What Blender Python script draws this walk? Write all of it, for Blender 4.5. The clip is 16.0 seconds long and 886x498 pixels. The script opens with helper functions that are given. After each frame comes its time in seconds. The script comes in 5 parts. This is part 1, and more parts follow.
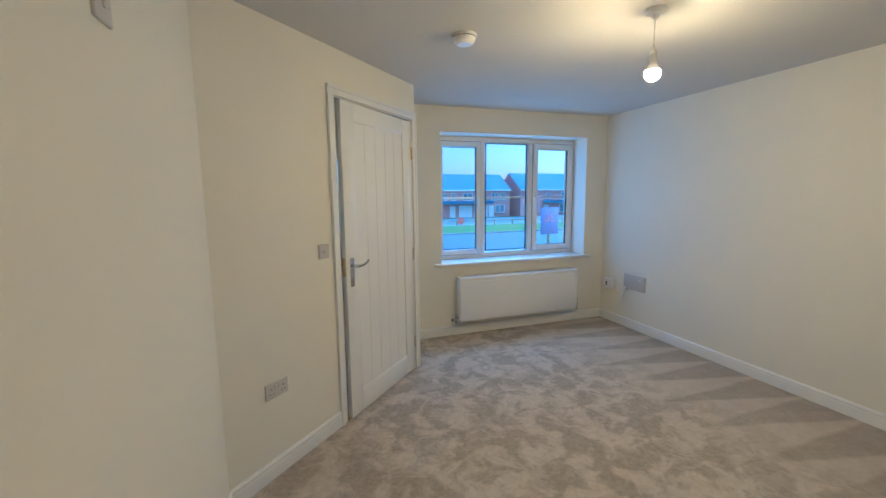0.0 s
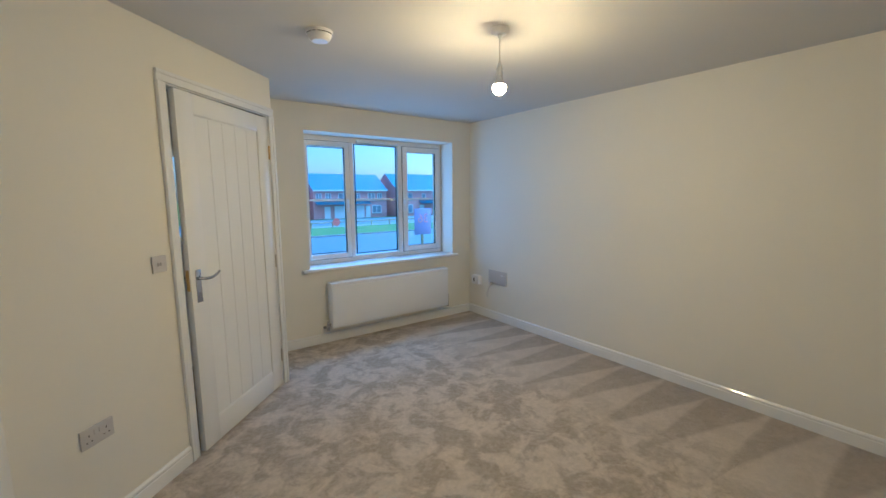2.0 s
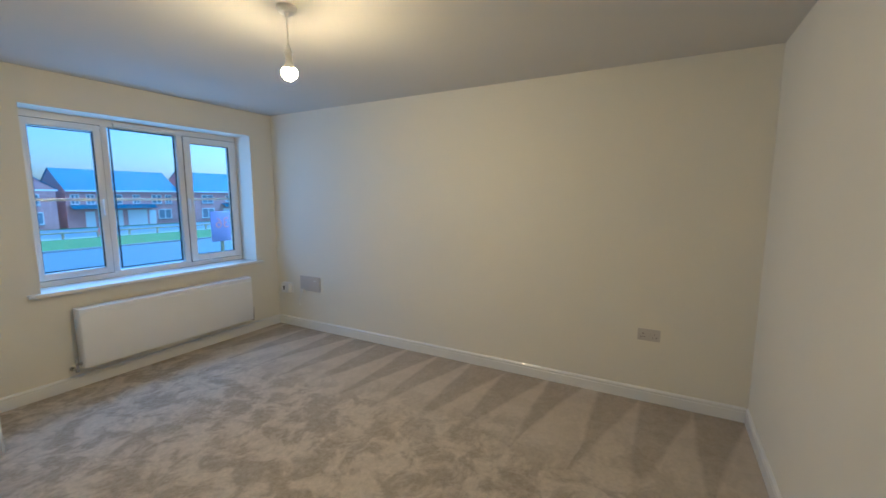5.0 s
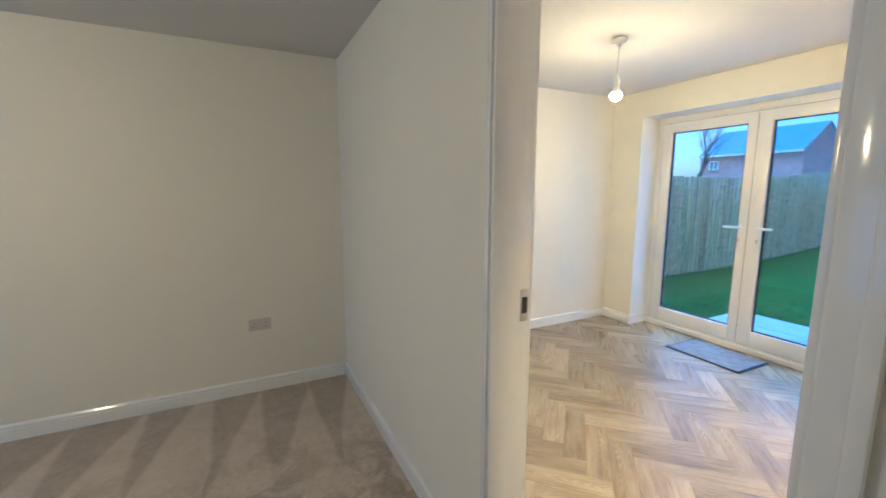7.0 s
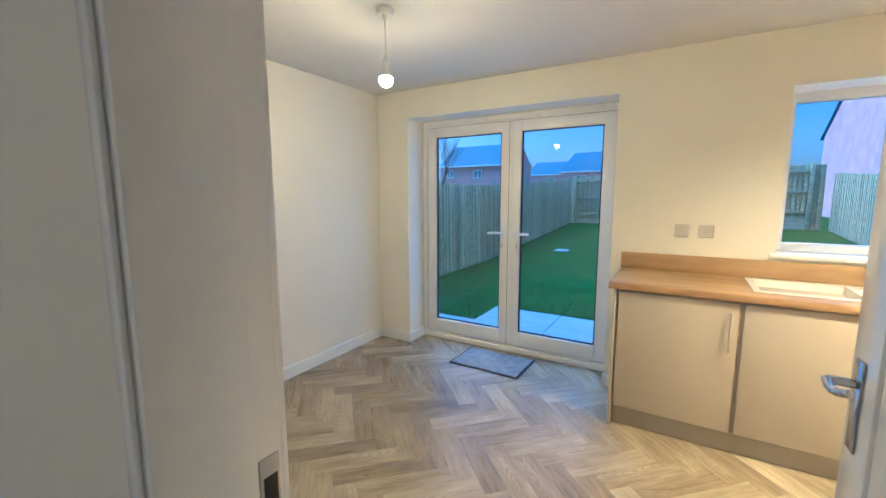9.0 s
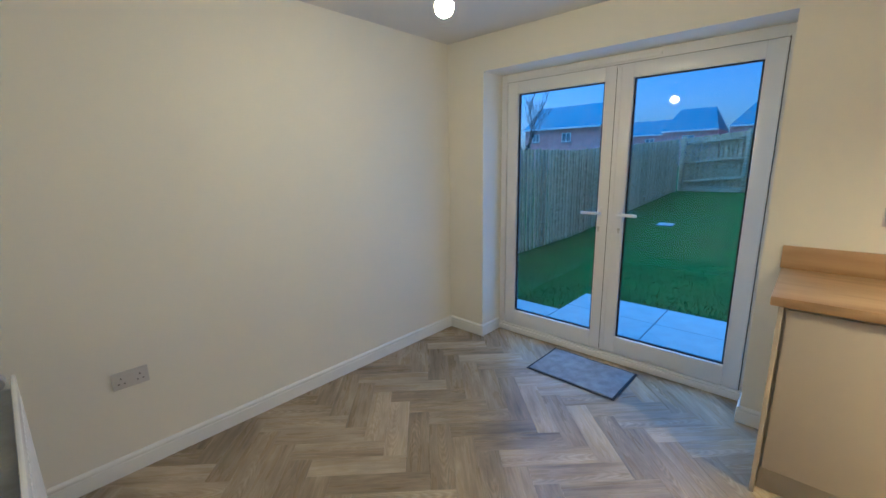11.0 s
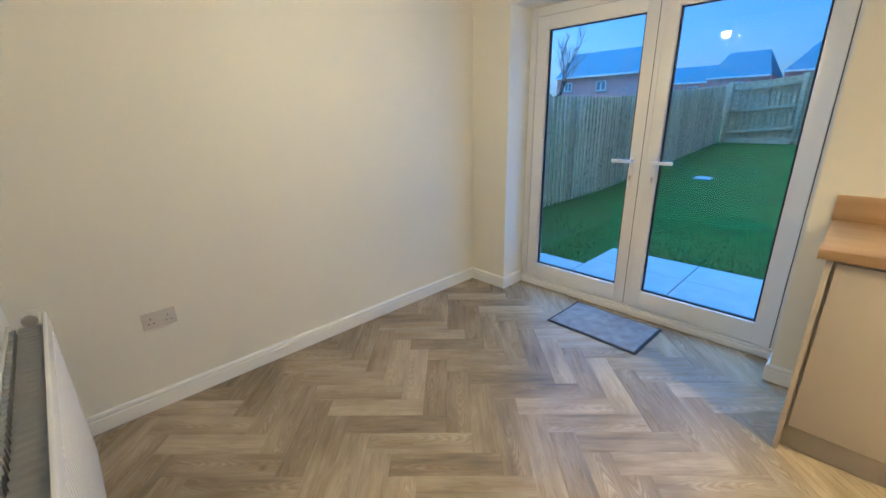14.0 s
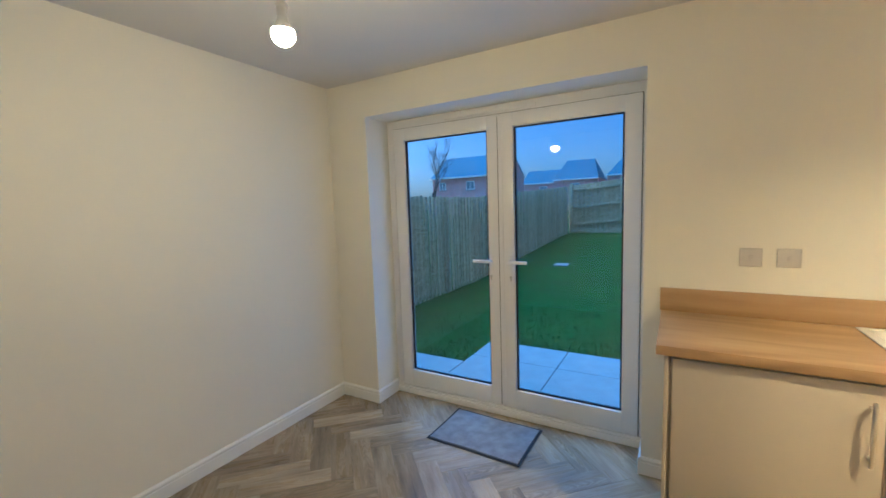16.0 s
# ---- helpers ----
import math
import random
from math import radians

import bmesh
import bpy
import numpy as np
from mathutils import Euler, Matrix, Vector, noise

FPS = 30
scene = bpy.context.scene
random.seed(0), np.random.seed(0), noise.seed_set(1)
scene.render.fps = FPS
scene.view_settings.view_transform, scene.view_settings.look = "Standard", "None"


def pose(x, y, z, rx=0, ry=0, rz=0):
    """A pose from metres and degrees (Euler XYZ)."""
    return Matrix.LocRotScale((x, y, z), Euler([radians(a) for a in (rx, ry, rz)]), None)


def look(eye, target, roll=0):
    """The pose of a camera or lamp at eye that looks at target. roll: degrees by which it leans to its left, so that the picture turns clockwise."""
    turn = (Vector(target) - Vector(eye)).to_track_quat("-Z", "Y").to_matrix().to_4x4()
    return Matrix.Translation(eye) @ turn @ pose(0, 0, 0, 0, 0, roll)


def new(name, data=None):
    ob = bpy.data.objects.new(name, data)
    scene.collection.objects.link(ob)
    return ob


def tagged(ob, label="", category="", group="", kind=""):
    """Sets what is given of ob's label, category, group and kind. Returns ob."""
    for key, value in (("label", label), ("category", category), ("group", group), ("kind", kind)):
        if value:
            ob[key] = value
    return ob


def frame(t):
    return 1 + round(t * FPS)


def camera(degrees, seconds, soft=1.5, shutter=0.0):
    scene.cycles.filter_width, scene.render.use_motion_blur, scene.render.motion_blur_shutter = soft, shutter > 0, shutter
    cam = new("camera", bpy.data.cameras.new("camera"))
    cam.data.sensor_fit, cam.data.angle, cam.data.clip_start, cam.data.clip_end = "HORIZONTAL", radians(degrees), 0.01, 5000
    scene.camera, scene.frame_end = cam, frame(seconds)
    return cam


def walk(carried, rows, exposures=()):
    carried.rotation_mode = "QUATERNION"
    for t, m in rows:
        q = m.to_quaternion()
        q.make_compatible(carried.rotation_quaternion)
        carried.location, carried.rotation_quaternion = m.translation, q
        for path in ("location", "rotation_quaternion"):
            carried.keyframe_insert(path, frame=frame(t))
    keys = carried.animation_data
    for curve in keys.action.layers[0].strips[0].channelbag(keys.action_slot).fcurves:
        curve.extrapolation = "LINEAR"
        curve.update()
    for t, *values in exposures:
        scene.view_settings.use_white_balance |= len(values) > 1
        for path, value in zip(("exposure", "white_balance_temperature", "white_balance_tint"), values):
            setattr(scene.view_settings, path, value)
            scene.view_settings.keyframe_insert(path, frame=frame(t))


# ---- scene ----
cam = camera(95.2, 16.0, shutter=0.2)
PATH = [
    (0, (0.406, 0.581, 1.478), (1.048, 2.457, 1.214), -0.6),
    (0.5, (0.422, 0.584, 1.48), (1.215, 2.401, 1.215), -0.6),
    (1, (0.444, 0.571, 1.476), (1.365, 2.327, 1.213), -0.8),
    (1.5, (0.461, 0.569, 1.473), (1.51, 2.252, 1.212), -0.8),
    (2, (0.48, 0.566, 1.496), (1.647, 2.168, 1.228), -0.4),
    (2.5, (0.495, 0.562, 1.487), (1.778, 2.072, 1.223), 0.0),
    (3, (0.521, 0.555, 1.471), (1.906, 1.974, 1.214), 0.0),
    (3.2, (0.542, 0.553, 1.488), (1.959, 1.938, 1.221), 0.0),
    (5.5, (0.638, 0.608, 1.462), (2.518, 1.241, 1.209), -0.2),
    (6, (0.647, 0.715, 1.468), (2.623, 0.865, 1.2), -0.3),
    (6.5, (0.652, 0.774, 1.453), (2.595, 0.397, 1.167), -0.0),
    (7, (0.716, 0.722, 1.434), (2.484, -0.168, 1.146), 0.1),
    (7.5, (0.866, 0.612, 1.438), (2.37, -0.676, 1.155), 0.2),
    (8, (1.022, 0.481, 1.443), (2.179, -1.138, 1.181), 0.2),
    (8.2, (1.092, 0.436, 1.443), (2.11, -1.281, 1.19), 0.1),
    (10.3, (1.524, -0.220, 1.489), (2.615, -1.870, 1.194), -1.2),
    (10.5, (1.552, -0.265, 1.493), (2.730, -1.850, 1.177), -1.2),
    (11, (1.606, -0.336, 1.490), (2.928, -1.777, 1.071), -1.0),
    (11.5, (1.613, -0.370, 1.437), (2.967, -1.702, 0.811), -1.0),
    (12, (1.615, -0.387, 1.364), (2.934, -1.647, 0.545), -1.2),
    (12.5, (1.616, -0.394, 1.314), (2.887, -1.609, 0.362), -1.3),
    (13, (1.617, -0.396, 1.297), (2.882, -1.610, 0.334), -1.2),
    (13.5, (1.631, -0.397, 1.346), (2.944, -1.659, 0.518), -1.1),
    (14, (1.623, -0.398, 1.437), (2.995, -1.709, 0.807), -1.3),
    (14.5, (1.620, -0.368, 1.505), (3.016, -1.737, 1.083), -1.4),
    (15, (1.623, -0.370, 1.515), (2.981, -1.813, 1.248), -1.7),
    (15.5, (1.620, -0.455, 1.516), (2.860, -2.012, 1.316), -2.0),
    (16, (1.622, -0.662, 1.496), (2.621, -2.382, 1.291), -1.9),
]
walk(cam, [(t, look(eye, target, roll)) for t, eye, target, roll in PATH], [(0, 1.76, 4180, 10), (3.2, 1.74, 4210, 10), (5.5, 1.67, 4280, 10), (6.0, 1.69, 4290, 10), (6.5, 1.79, 3910, 10), (7.0, 1.74, 3990, 10),
      (7.5, 1.67, 4180, 10), (8.2, 1.44, 4100, 10), (10.3, 0.84, 3650, 10), (11.0, 0.70, 3790, 10), (11.5, 0.82, 3870, 10),
      (12.5, 1.22, 3830, 10), (13.2, 1.34, 3760, 10), (14.0, 1.12, 3990, 10), (14.5, 0.94, 4050, 10), (15.5, 0.78, 4030, 10), (16, 0.72, 4000, 10)])

# ---- world, sun, exposure ----
world = bpy.data.worlds.new("world")
scene.world = world
world.use_nodes = True
wn = world.node_tree
sky = wn.nodes.new("ShaderNodeTexSky")
sky.sky_type = "NISHITA"
sky.sun_disc = False
sky.sun_elevation = radians(18)
sky.sun_rotation = radians(90)
sky.air_density, sky.dust_density, sky.ozone_density = 1.0, 2.5, 3.5
dusk = wn.nodes.new("ShaderNodeMix")
dusk.data_type, dusk.blend_type = "RGBA", "MULTIPLY"
dusk.inputs[0].default_value = 1.0
dusk.inputs[7].default_value = (0.84, 0.95, 1.02, 1)
wn.links.new(sky.outputs[0], dusk.inputs[6])
wn.links.new(dusk.outputs[2], wn.nodes["Background"].inputs[0])
wn.nodes["Background"].inputs[1].default_value = 0.09

sun_data = bpy.data.lights.new("sun", "SUN")
sun_data.energy, sun_data.angle, sun_data.color = 2.8, radians(80), (0.42, 0.74, 1.0)
sun = new("sun", sun_data)
sun.matrix_world = look((12, 0, 30), (0, 0, 0))


def sky_lamp(x0, x1, z0, z1, y, into, watts):
    """Daylight of the open sky standing in a window's opening, facing into the room."""
    d = bpy.data.lights.new("window_daylight", "AREA")
    d.shape, d.size, d.size_y, d.energy, d.color = "RECTANGLE", x1 - x0, z1 - z0, watts, (0.42, 0.70, 1.0)
    ob = new("window_daylight", d)
    ob.matrix_world = look(((x0 + x1) / 2, y, (z0 + z1) / 2), ((x0 + x1) / 2, y + into, (z0 + z1) / 2))
    return ob


sky_lamp(1.80, 3.46, 0.85, 2.05, 4.75, -1, 2.0)
sky_lamp(1.86, 3.50, 0.14, 2.02, -3.25, 1, 2.0)
sky_lamp(-0.28, 0.73, 1.15, 2.03, -3.27, 1, 0.7)

# ---- materials ----


def mat(name, col, rough=0.5, metal=0.0, noise_scale=0.0, vary=0.0, bump=0.0, bump_scale=0.0, coat=0.0, rand=0.0):
    m = bpy.data.materials.new(name)
    m.use_nodes = True
    t = m.node_tree
    b = t.nodes["Principled BSDF"]
    b.inputs["Base Color"].default_value = (*col, 1)
    b.inputs["Roughness"].default_value = rough
    b.inputs["Metallic"].default_value = metal
    b.inputs["Coat Weight"].default_value = coat
    tc = t.nodes.new("ShaderNodeTexCoord")
    if vary:
        n = t.nodes.new("ShaderNodeTexNoise")
        n.inputs["Scale"].default_value, n.inputs["Detail"].default_value = noise_scale, 5
        t.links.new(tc.outputs["Object"], n.inputs["Vector"])
        r = t.nodes.new("ShaderNodeValToRGB")
        r.color_ramp.elements[0].position, r.color_ramp.elements[1].position = 0.3, 0.7
        r.color_ramp.elements[0].color = (*[c * (1 - vary) for c in col], 1)
        r.color_ramp.elements[1].color = (*[min(1, c * (1 + vary)) for c in col], 1)
        t.links.new(n.outputs["Fac"], r.inputs[0])
        t.links.new(r.outputs[0], b.inputs["Base Color"])
    if bump:
        n2 = t.nodes.new("ShaderNodeTexNoise")
        n2.inputs["Scale"].default_value, n2.inputs["Detail"].default_value = bump_scale, 6
        t.links.new(tc.outputs["Object"], n2.inputs["Vector"])
        bp = t.nodes.new("ShaderNodeBump")
        bp.inputs["Strength"].default_value, bp.inputs["Distance"].default_value = bump, 0.004
        t.links.new(n2.outputs["Fac"], bp.inputs["Height"])
        t.links.new(bp.outputs[0], b.inputs["Normal"])
    return m


def glow(name, col, strength):
    m = bpy.data.materials.new(name)
    m.use_nodes = True
    b = m.node_tree.nodes["Principled BSDF"]
    b.inputs["Base Color"].default_value = (0.9, 0.88, 0.82, 1)
    b.inputs["Emission Color"].default_value = (*col, 1)
    b.inputs["Emission Strength"].default_value = strength
    return m


def glass_mat(name, rough=0.0):
    m = bpy.data.materials.new(name)
    m.use_nodes = True
    b = m.node_tree.nodes["Principled BSDF"]
    b.inputs["Base Color"].default_value = (0.97, 0.99, 1, 1)
    b.inputs["Transmission Weight"].default_value = 1
    b.inputs["Roughness"].default_value = rough
    b.inputs["IOR"].default_value = 1.45
    return m


def damp_glass():
    """Glazing with beads of condensation in a band across its upper part."""
    m = glass_mat("damp_glass")
    t = m.node_tree
    b = t.nodes["Principled BSDF"]
    tc = t.nodes.new("ShaderNodeTexCoord")
    vor = t.nodes.new("ShaderNodeTexVoronoi")
    vor.inputs["Scale"].default_value = 95
    t.links.new(tc.outputs["Object"], vor.inputs["Vector"])
    patch = t.nodes.new("ShaderNodeTexNoise")
    patch.inputs["Scale"].default_value, patch.inputs["Detail"].default_value = 4.0, 5
    t.links.new(tc.outputs["Object"], patch.inputs["Vector"])
    sep = t.nodes.new("ShaderNodeSeparateXYZ")
    t.links.new(tc.outputs["Object"], sep.inputs[0])
    band = t.nodes.new("ShaderNodeValToRGB")
    e = band.color_ramp.elements
    e[0].position, e[0].color = 0.56, (0, 0, 0, 1)
    e[1].position, e[1].color = 0.93, (0, 0, 0, 1)
    for p, v in ((0.68, 0.4), (0.78, 1.0), (0.86, 0.5)):
        k = e.new(p)
        k.color = (v, v, v, 1)
    half = t.nodes.new("ShaderNodeMath")
    half.operation = "MULTIPLY"
    half.inputs[1].default_value = 0.5
    t.links.new(sep.outputs["Z"], half.inputs[0])
    t.links.new(half.outputs[0], band.inputs[0])
    lot = t.nodes.new("ShaderNodeMapRange")
    lot.inputs["From Min"].default_value, lot.inputs["From Max"].default_value = 0.45, 0.62
    t.links.new(patch.outputs["Fac"], lot.inputs["Value"])
    mul = t.nodes.new("ShaderNodeMath")
    mul.operation = "MULTIPLY"
    t.links.new(lot.outputs[0], mul.inputs[0])
    t.links.new(band.outputs[0], mul.inputs[1])
    st = t.nodes.new("ShaderNodeMath")
    st.operation = "MULTIPLY"
    st.inputs[1].default_value = 0.5
    t.links.new(mul.outputs[0], st.inputs[0])
    bp = t.nodes.new("ShaderNodeBump")
    bp.inputs["Distance"].default_value = 0.004
    t.links.new(st.outputs[0], bp.inputs["Strength"])
    dome = t.nodes.new("ShaderNodeMapRange")
    for n, v in (("From Min", 0.0), ("From Max", 0.24), ("To Min", 1.0), ("To Max", 0.0)):
        dome.inputs[n].default_value = v
    t.links.new(vor.outputs["Distance"], dome.inputs["Value"])
    t.links.new(dome.outputs[0], bp.inputs["Height"])
    t.links.new(bp.outputs[0], b.inputs["Normal"])
    return m


M_WET = damp_glass()
M_WALL = mat("wall_paint", (0.80, 0.775, 0.675), 0.85, noise_scale=1.5, vary=0.012, bump=0.12, bump_scale=260)
# white paint greyed to hold down the bulbs' light on the ceilings
M_CEIL = mat("ceiling_paint_toned_down", (0.65, 0.64, 0.61), 0.9, noise_scale=1.2, vary=0.012, bump=0.1, bump_scale=220)
M_GLOSS = mat("white_gloss_paint", (0.84, 0.845, 0.83), 0.11, noise_scale=3, vary=0.01, bump=0.012, bump_scale=90)
M_UPVC = mat("white_upvc", (0.82, 0.82, 0.82), 0.28, noise_scale=4, vary=0.01)
# glazing rubber; also paints the shaded gaps round the garden door leaves
M_GASKET_GAP = mat("black_gasket_and_gap_shade", (0.015, 0.015, 0.017), 0.5)
M_PLASTIC = mat("white_plastic", (0.56, 0.54, 0.51), 0.35, noise_scale=9, vary=0.01)
M_DARK = mat("dark_slot", (0.02, 0.02, 0.02), 0.6)
M_CHROME = mat("chrome", (0.55, 0.56, 0.58), 0.16, metal=1.0, noise_scale=20, vary=0.03)
M_STEEL = mat("brushed_steel", (0.55, 0.54, 0.52), 0.34, metal=1.0, noise_scale=60, vary=0.06)
M_BRASS = mat("brass", (0.62, 0.45, 0.20), 0.28, metal=1.0, noise_scale=30, vary=0.05)
M_RAD = mat("radiator_enamel", (0.84, 0.85, 0.87), 0.25, noise_scale=5, vary=0.01)
# dark grey that paints the shade in the gaps round the sashes
M_GAP_SHADE = mat("grey_gap_shade", (0.10, 0.10, 0.11), 0.6, noise_scale=20, vary=0.03)
M_CAP = mat("grey_cap", (0.30, 0.30, 0.29), 0.35, noise_scale=20, vary=0.03)
M_RADFIN = mat("radiator_fin", (0.74, 0.74, 0.73), 0.4, noise_scale=8, vary=0.03)
M_GLASS = glass_mat("window_glass")
M_BULB = glow("bulb_glow", (1.0, 0.60, 0.195), 290)
M_BULB_KITCHEN = glow("bulb_glow_kitchen", (1.0, 0.60, 0.19), 370)
M_BULB_YELLOW = glow("bulb_glow_yellow", (1.0, 0.57, 0.16), 4300)
M_CABLE = mat("white_flex", (0.75, 0.74, 0.70), 0.5)
M_CAB = mat("cashmere_cabinet", (0.44, 0.395, 0.315), 0.32, noise_scale=3, vary=0.015)
M_SINK = mat("white_composite", (0.82, 0.80, 0.74), 0.3, noise_scale=80, vary=0.02)
M_PLINTH = mat("plinth_board", (0.36, 0.33, 0.28), 0.5, noise_scale=4, vary=0.04)
M_RUBBER = mat("mat_rubber", (0.02, 0.022, 0.026), 0.7, noise_scale=50, vary=0.1)
M_LAWN = mat("lawn", (0.042, 0.082, 0.011), 1.0, noise_scale=2.2, vary=0.22, bump=0.25, bump_scale=110)
M_GRASS = mat("grass_blade", (0.050, 0.100, 0.014), 0.8, noise_scale=3, vary=0.35)
M_LAWN.node_tree.nodes["Principled BSDF"].inputs["Specular IOR Level"].default_value = 0.08
M_VERGE = mat("pale_verge", (0.085, 0.15, 0.035), 1.0, noise_scale=2, vary=0.25, bump=0.3, bump_scale=20)
M_SLAB = mat("paving_slab", (0.30, 0.30, 0.29), 0.6, noise_scale=6, vary=0.08, bump=0.2, bump_scale=150)
M_TARMAC = mat("tarmac", (0.10, 0.13, 0.145), 0.42, noise_scale=3, vary=0.2, bump=0.1, bump_scale=200)
M_BRICK = mat("brick", (0.60, 0.34, 0.31), 0.85, noise_scale=2.5, vary=0.15, bump=0.3, bump_scale=40)
# grey tiles coloured with the blue of the sky they reflect
M_ROOF = mat("roof_tile_sky_sheen", (0.075, 0.20, 0.29), 0.38, noise_scale=2, vary=0.15)
M_GARAGE = mat("garage_white", (0.85, 0.85, 0.83), 0.4, noise_scale=2, vary=0.02)
M_PANE_FAR = mat("far_window_pane", (0.22, 0.26, 0.30), 0.15, noise_scale=1, vary=0.2)
M_SIGN = mat("sign_board", (0.38, 0.33, 0.60), 0.5, noise_scale=6, vary=0.05)
M_DIGIT = mat("sign_digit", (0.8, 0.35, 0.35), 0.5)
# pile colour lifted towards blue-grey for the sky's sheen on it
M_DOORMAT = mat("doormat_pile_sky_sheen", (0.26, 0.27, 0.29), 0.7, noise_scale=14, vary=0.25, bump=0.8, bump_scale=300)


def wood_mat(name, dark, mid, light, rough, scale=1.0, tone=0.2, ring=0.22, rings_n=17.0):
    """Long grain along local x, with cathedral rings and, per piece, a shift in tone."""
    m = bpy.data.materials.new(name)
    m.use_nodes = True
    t = m.node_tree
    b = t.nodes["Principled BSDF"]
    b.inputs["Roughness"].default_value = rough
    tc = t.nodes.new("ShaderNodeTexCoord")
    oi = t.nodes.new("ShaderNodeObjectInfo")
    off = t.nodes.new("ShaderNodeVectorMath")
    off.operation = "MULTIPLY_ADD"
    off.inputs[1].default_value = (1, 1, 1)
    mul = t.nodes.new("ShaderNodeVectorMath")
    mul.operation = "SCALE"
    mul.inputs[0].default_value = (37.0, 19.0, 53.0)
    t.links.new(oi.outputs["Random"], mul.inputs["Scale"])
    t.links.new(tc.outputs["Object"], off.inputs[0])
    t.links.new(mul.outputs[0], off.inputs[2])
    mp = t.nodes.new("ShaderNodeMapping")
    mp.inputs["Scale"].default_value = (2.4 * scale, 23 * scale, 23 * scale)
    t.links.new(off.outputs[0], mp.inputs["Vector"])
    n = t.nodes.new("ShaderNodeTexNoise")
    n.inputs["Scale"].default_value, n.inputs["Detail"].default_value, n.inputs["Distortion"].default_value = 1.0, 6, 0.4
    t.links.new(mp.outputs[0], n.inputs["Vector"])
    mp2 = t.nodes.new("ShaderNodeMapping")
    mp2.inputs["Scale"].default_value = (1.3 * scale, 6 * scale, 6 * scale)
    t.links.new(off.outputs[0], mp2.inputs["Vector"])
    base = t.nodes.new("ShaderNodeTexNoise")
    base.inputs["Scale"].default_value, base.inputs["Detail"].default_value = 1.0, 2
    t.links.new(mp2.outputs[0], base.inputs["Vector"])
    # growth rings: repeated contours of a slow, stretched noise
    rings = t.nodes.new("ShaderNodeMath")
    rings.operation = "MULTIPLY"
    rings.inputs[1].default_value = rings_n
    t.links.new(base.outputs["Fac"], rings.inputs[0])
    w = t.nodes.new("ShaderNodeMath")
    w.operation = "PINGPONG"
    w.inputs[1].default_value = 1.0
    t.links.new(rings.outputs[0], w.inputs[0])
    mix = t.nodes.new("ShaderNodeMix")
    mix.data_type = "FLOAT"
    # the rings come and go along a piece
    mask = t.nodes.new("ShaderNodeTexNoise")
    mask.inputs["Scale"].default_value, mask.inputs["Detail"].default_value = 2.2, 1
    t.links.new(off.outputs[0], mask.inputs["Vector"])
    some = t.nodes.new("ShaderNodeMapRange")
    some.inputs["From Min"].default_value, some.inputs["From Max"].default_value = 0.40, 0.62
    some.inputs["To Min"].default_value, some.inputs["To Max"].default_value = ring * 0.25, ring * 1.5
    t.links.new(mask.outputs["Fac"], some.inputs["Value"])
    t.links.new(some.outputs[0], mix.inputs["Factor"])
    # fine pores in long hair lines
    mp3 = t.nodes.new("ShaderNodeMapping")
    mp3.inputs["Scale"].default_value = (9.0 * scale, 190 * scale, 190 * scale)
    t.links.new(off.outputs[0], mp3.inputs["Vector"])
    hair = t.nodes.new("ShaderNodeTexNoise")
    hair.inputs["Scale"].default_value, hair.inputs["Detail"].default_value = 1.0, 2
    t.links.new(mp3.outputs[0], hair.inputs["Vector"])
    fib = t.nodes.new("ShaderNodeMath")
    fib.operation = "MULTIPLY_ADD"
    fib.inputs[1].default_value = 0.24
    t.links.new(hair.outputs["Fac"], fib.inputs[0])
    sub = t.nodes.new("ShaderNodeMath")
    sub.operation = "SUBTRACT"
    sub.inputs[1].default_value = 0.12
    t.links.new(n.outputs["Fac"], sub.inputs[0])
    t.links.new(sub.outputs[0], fib.inputs[2])
    t.links.new(fib.outputs[0], mix.inputs["A"])
    t.links.new(w.outputs[0], mix.inputs["B"])
    add = t.nodes.new("ShaderNodeMath")
    add.operation = "MULTIPLY_ADD"
    add.inputs[1].default_value = tone
    t.links.new(oi.outputs["Random"], add.inputs[0])
    t.links.new(mix.outputs["Result"], add.inputs[2])
    r = t.nodes.new("ShaderNodeValToRGB")
    e = r.color_ramp.elements
    e[0].position, e[0].color = 0.12, (*dark, 1)
    e[1].position, e[1].color = 1.0, (*light, 1)
    k = e.new(0.55)
    k.color = (*mid, 1)
    t.links.new(add.outputs[0], r.inputs[0])
    t.links.new(r.outputs[0], b.inputs["Base Color"])
    bp = t.nodes.new("ShaderNodeBump")
    bp.inputs["Strength"].default_value, bp.inputs["Distance"].default_value = 0.25, 0.001
    t.links.new(n.outputs["Fac"], bp.inputs["Height"])
    t.links.new(bp.outputs[0], b.inputs["Normal"])
    return m




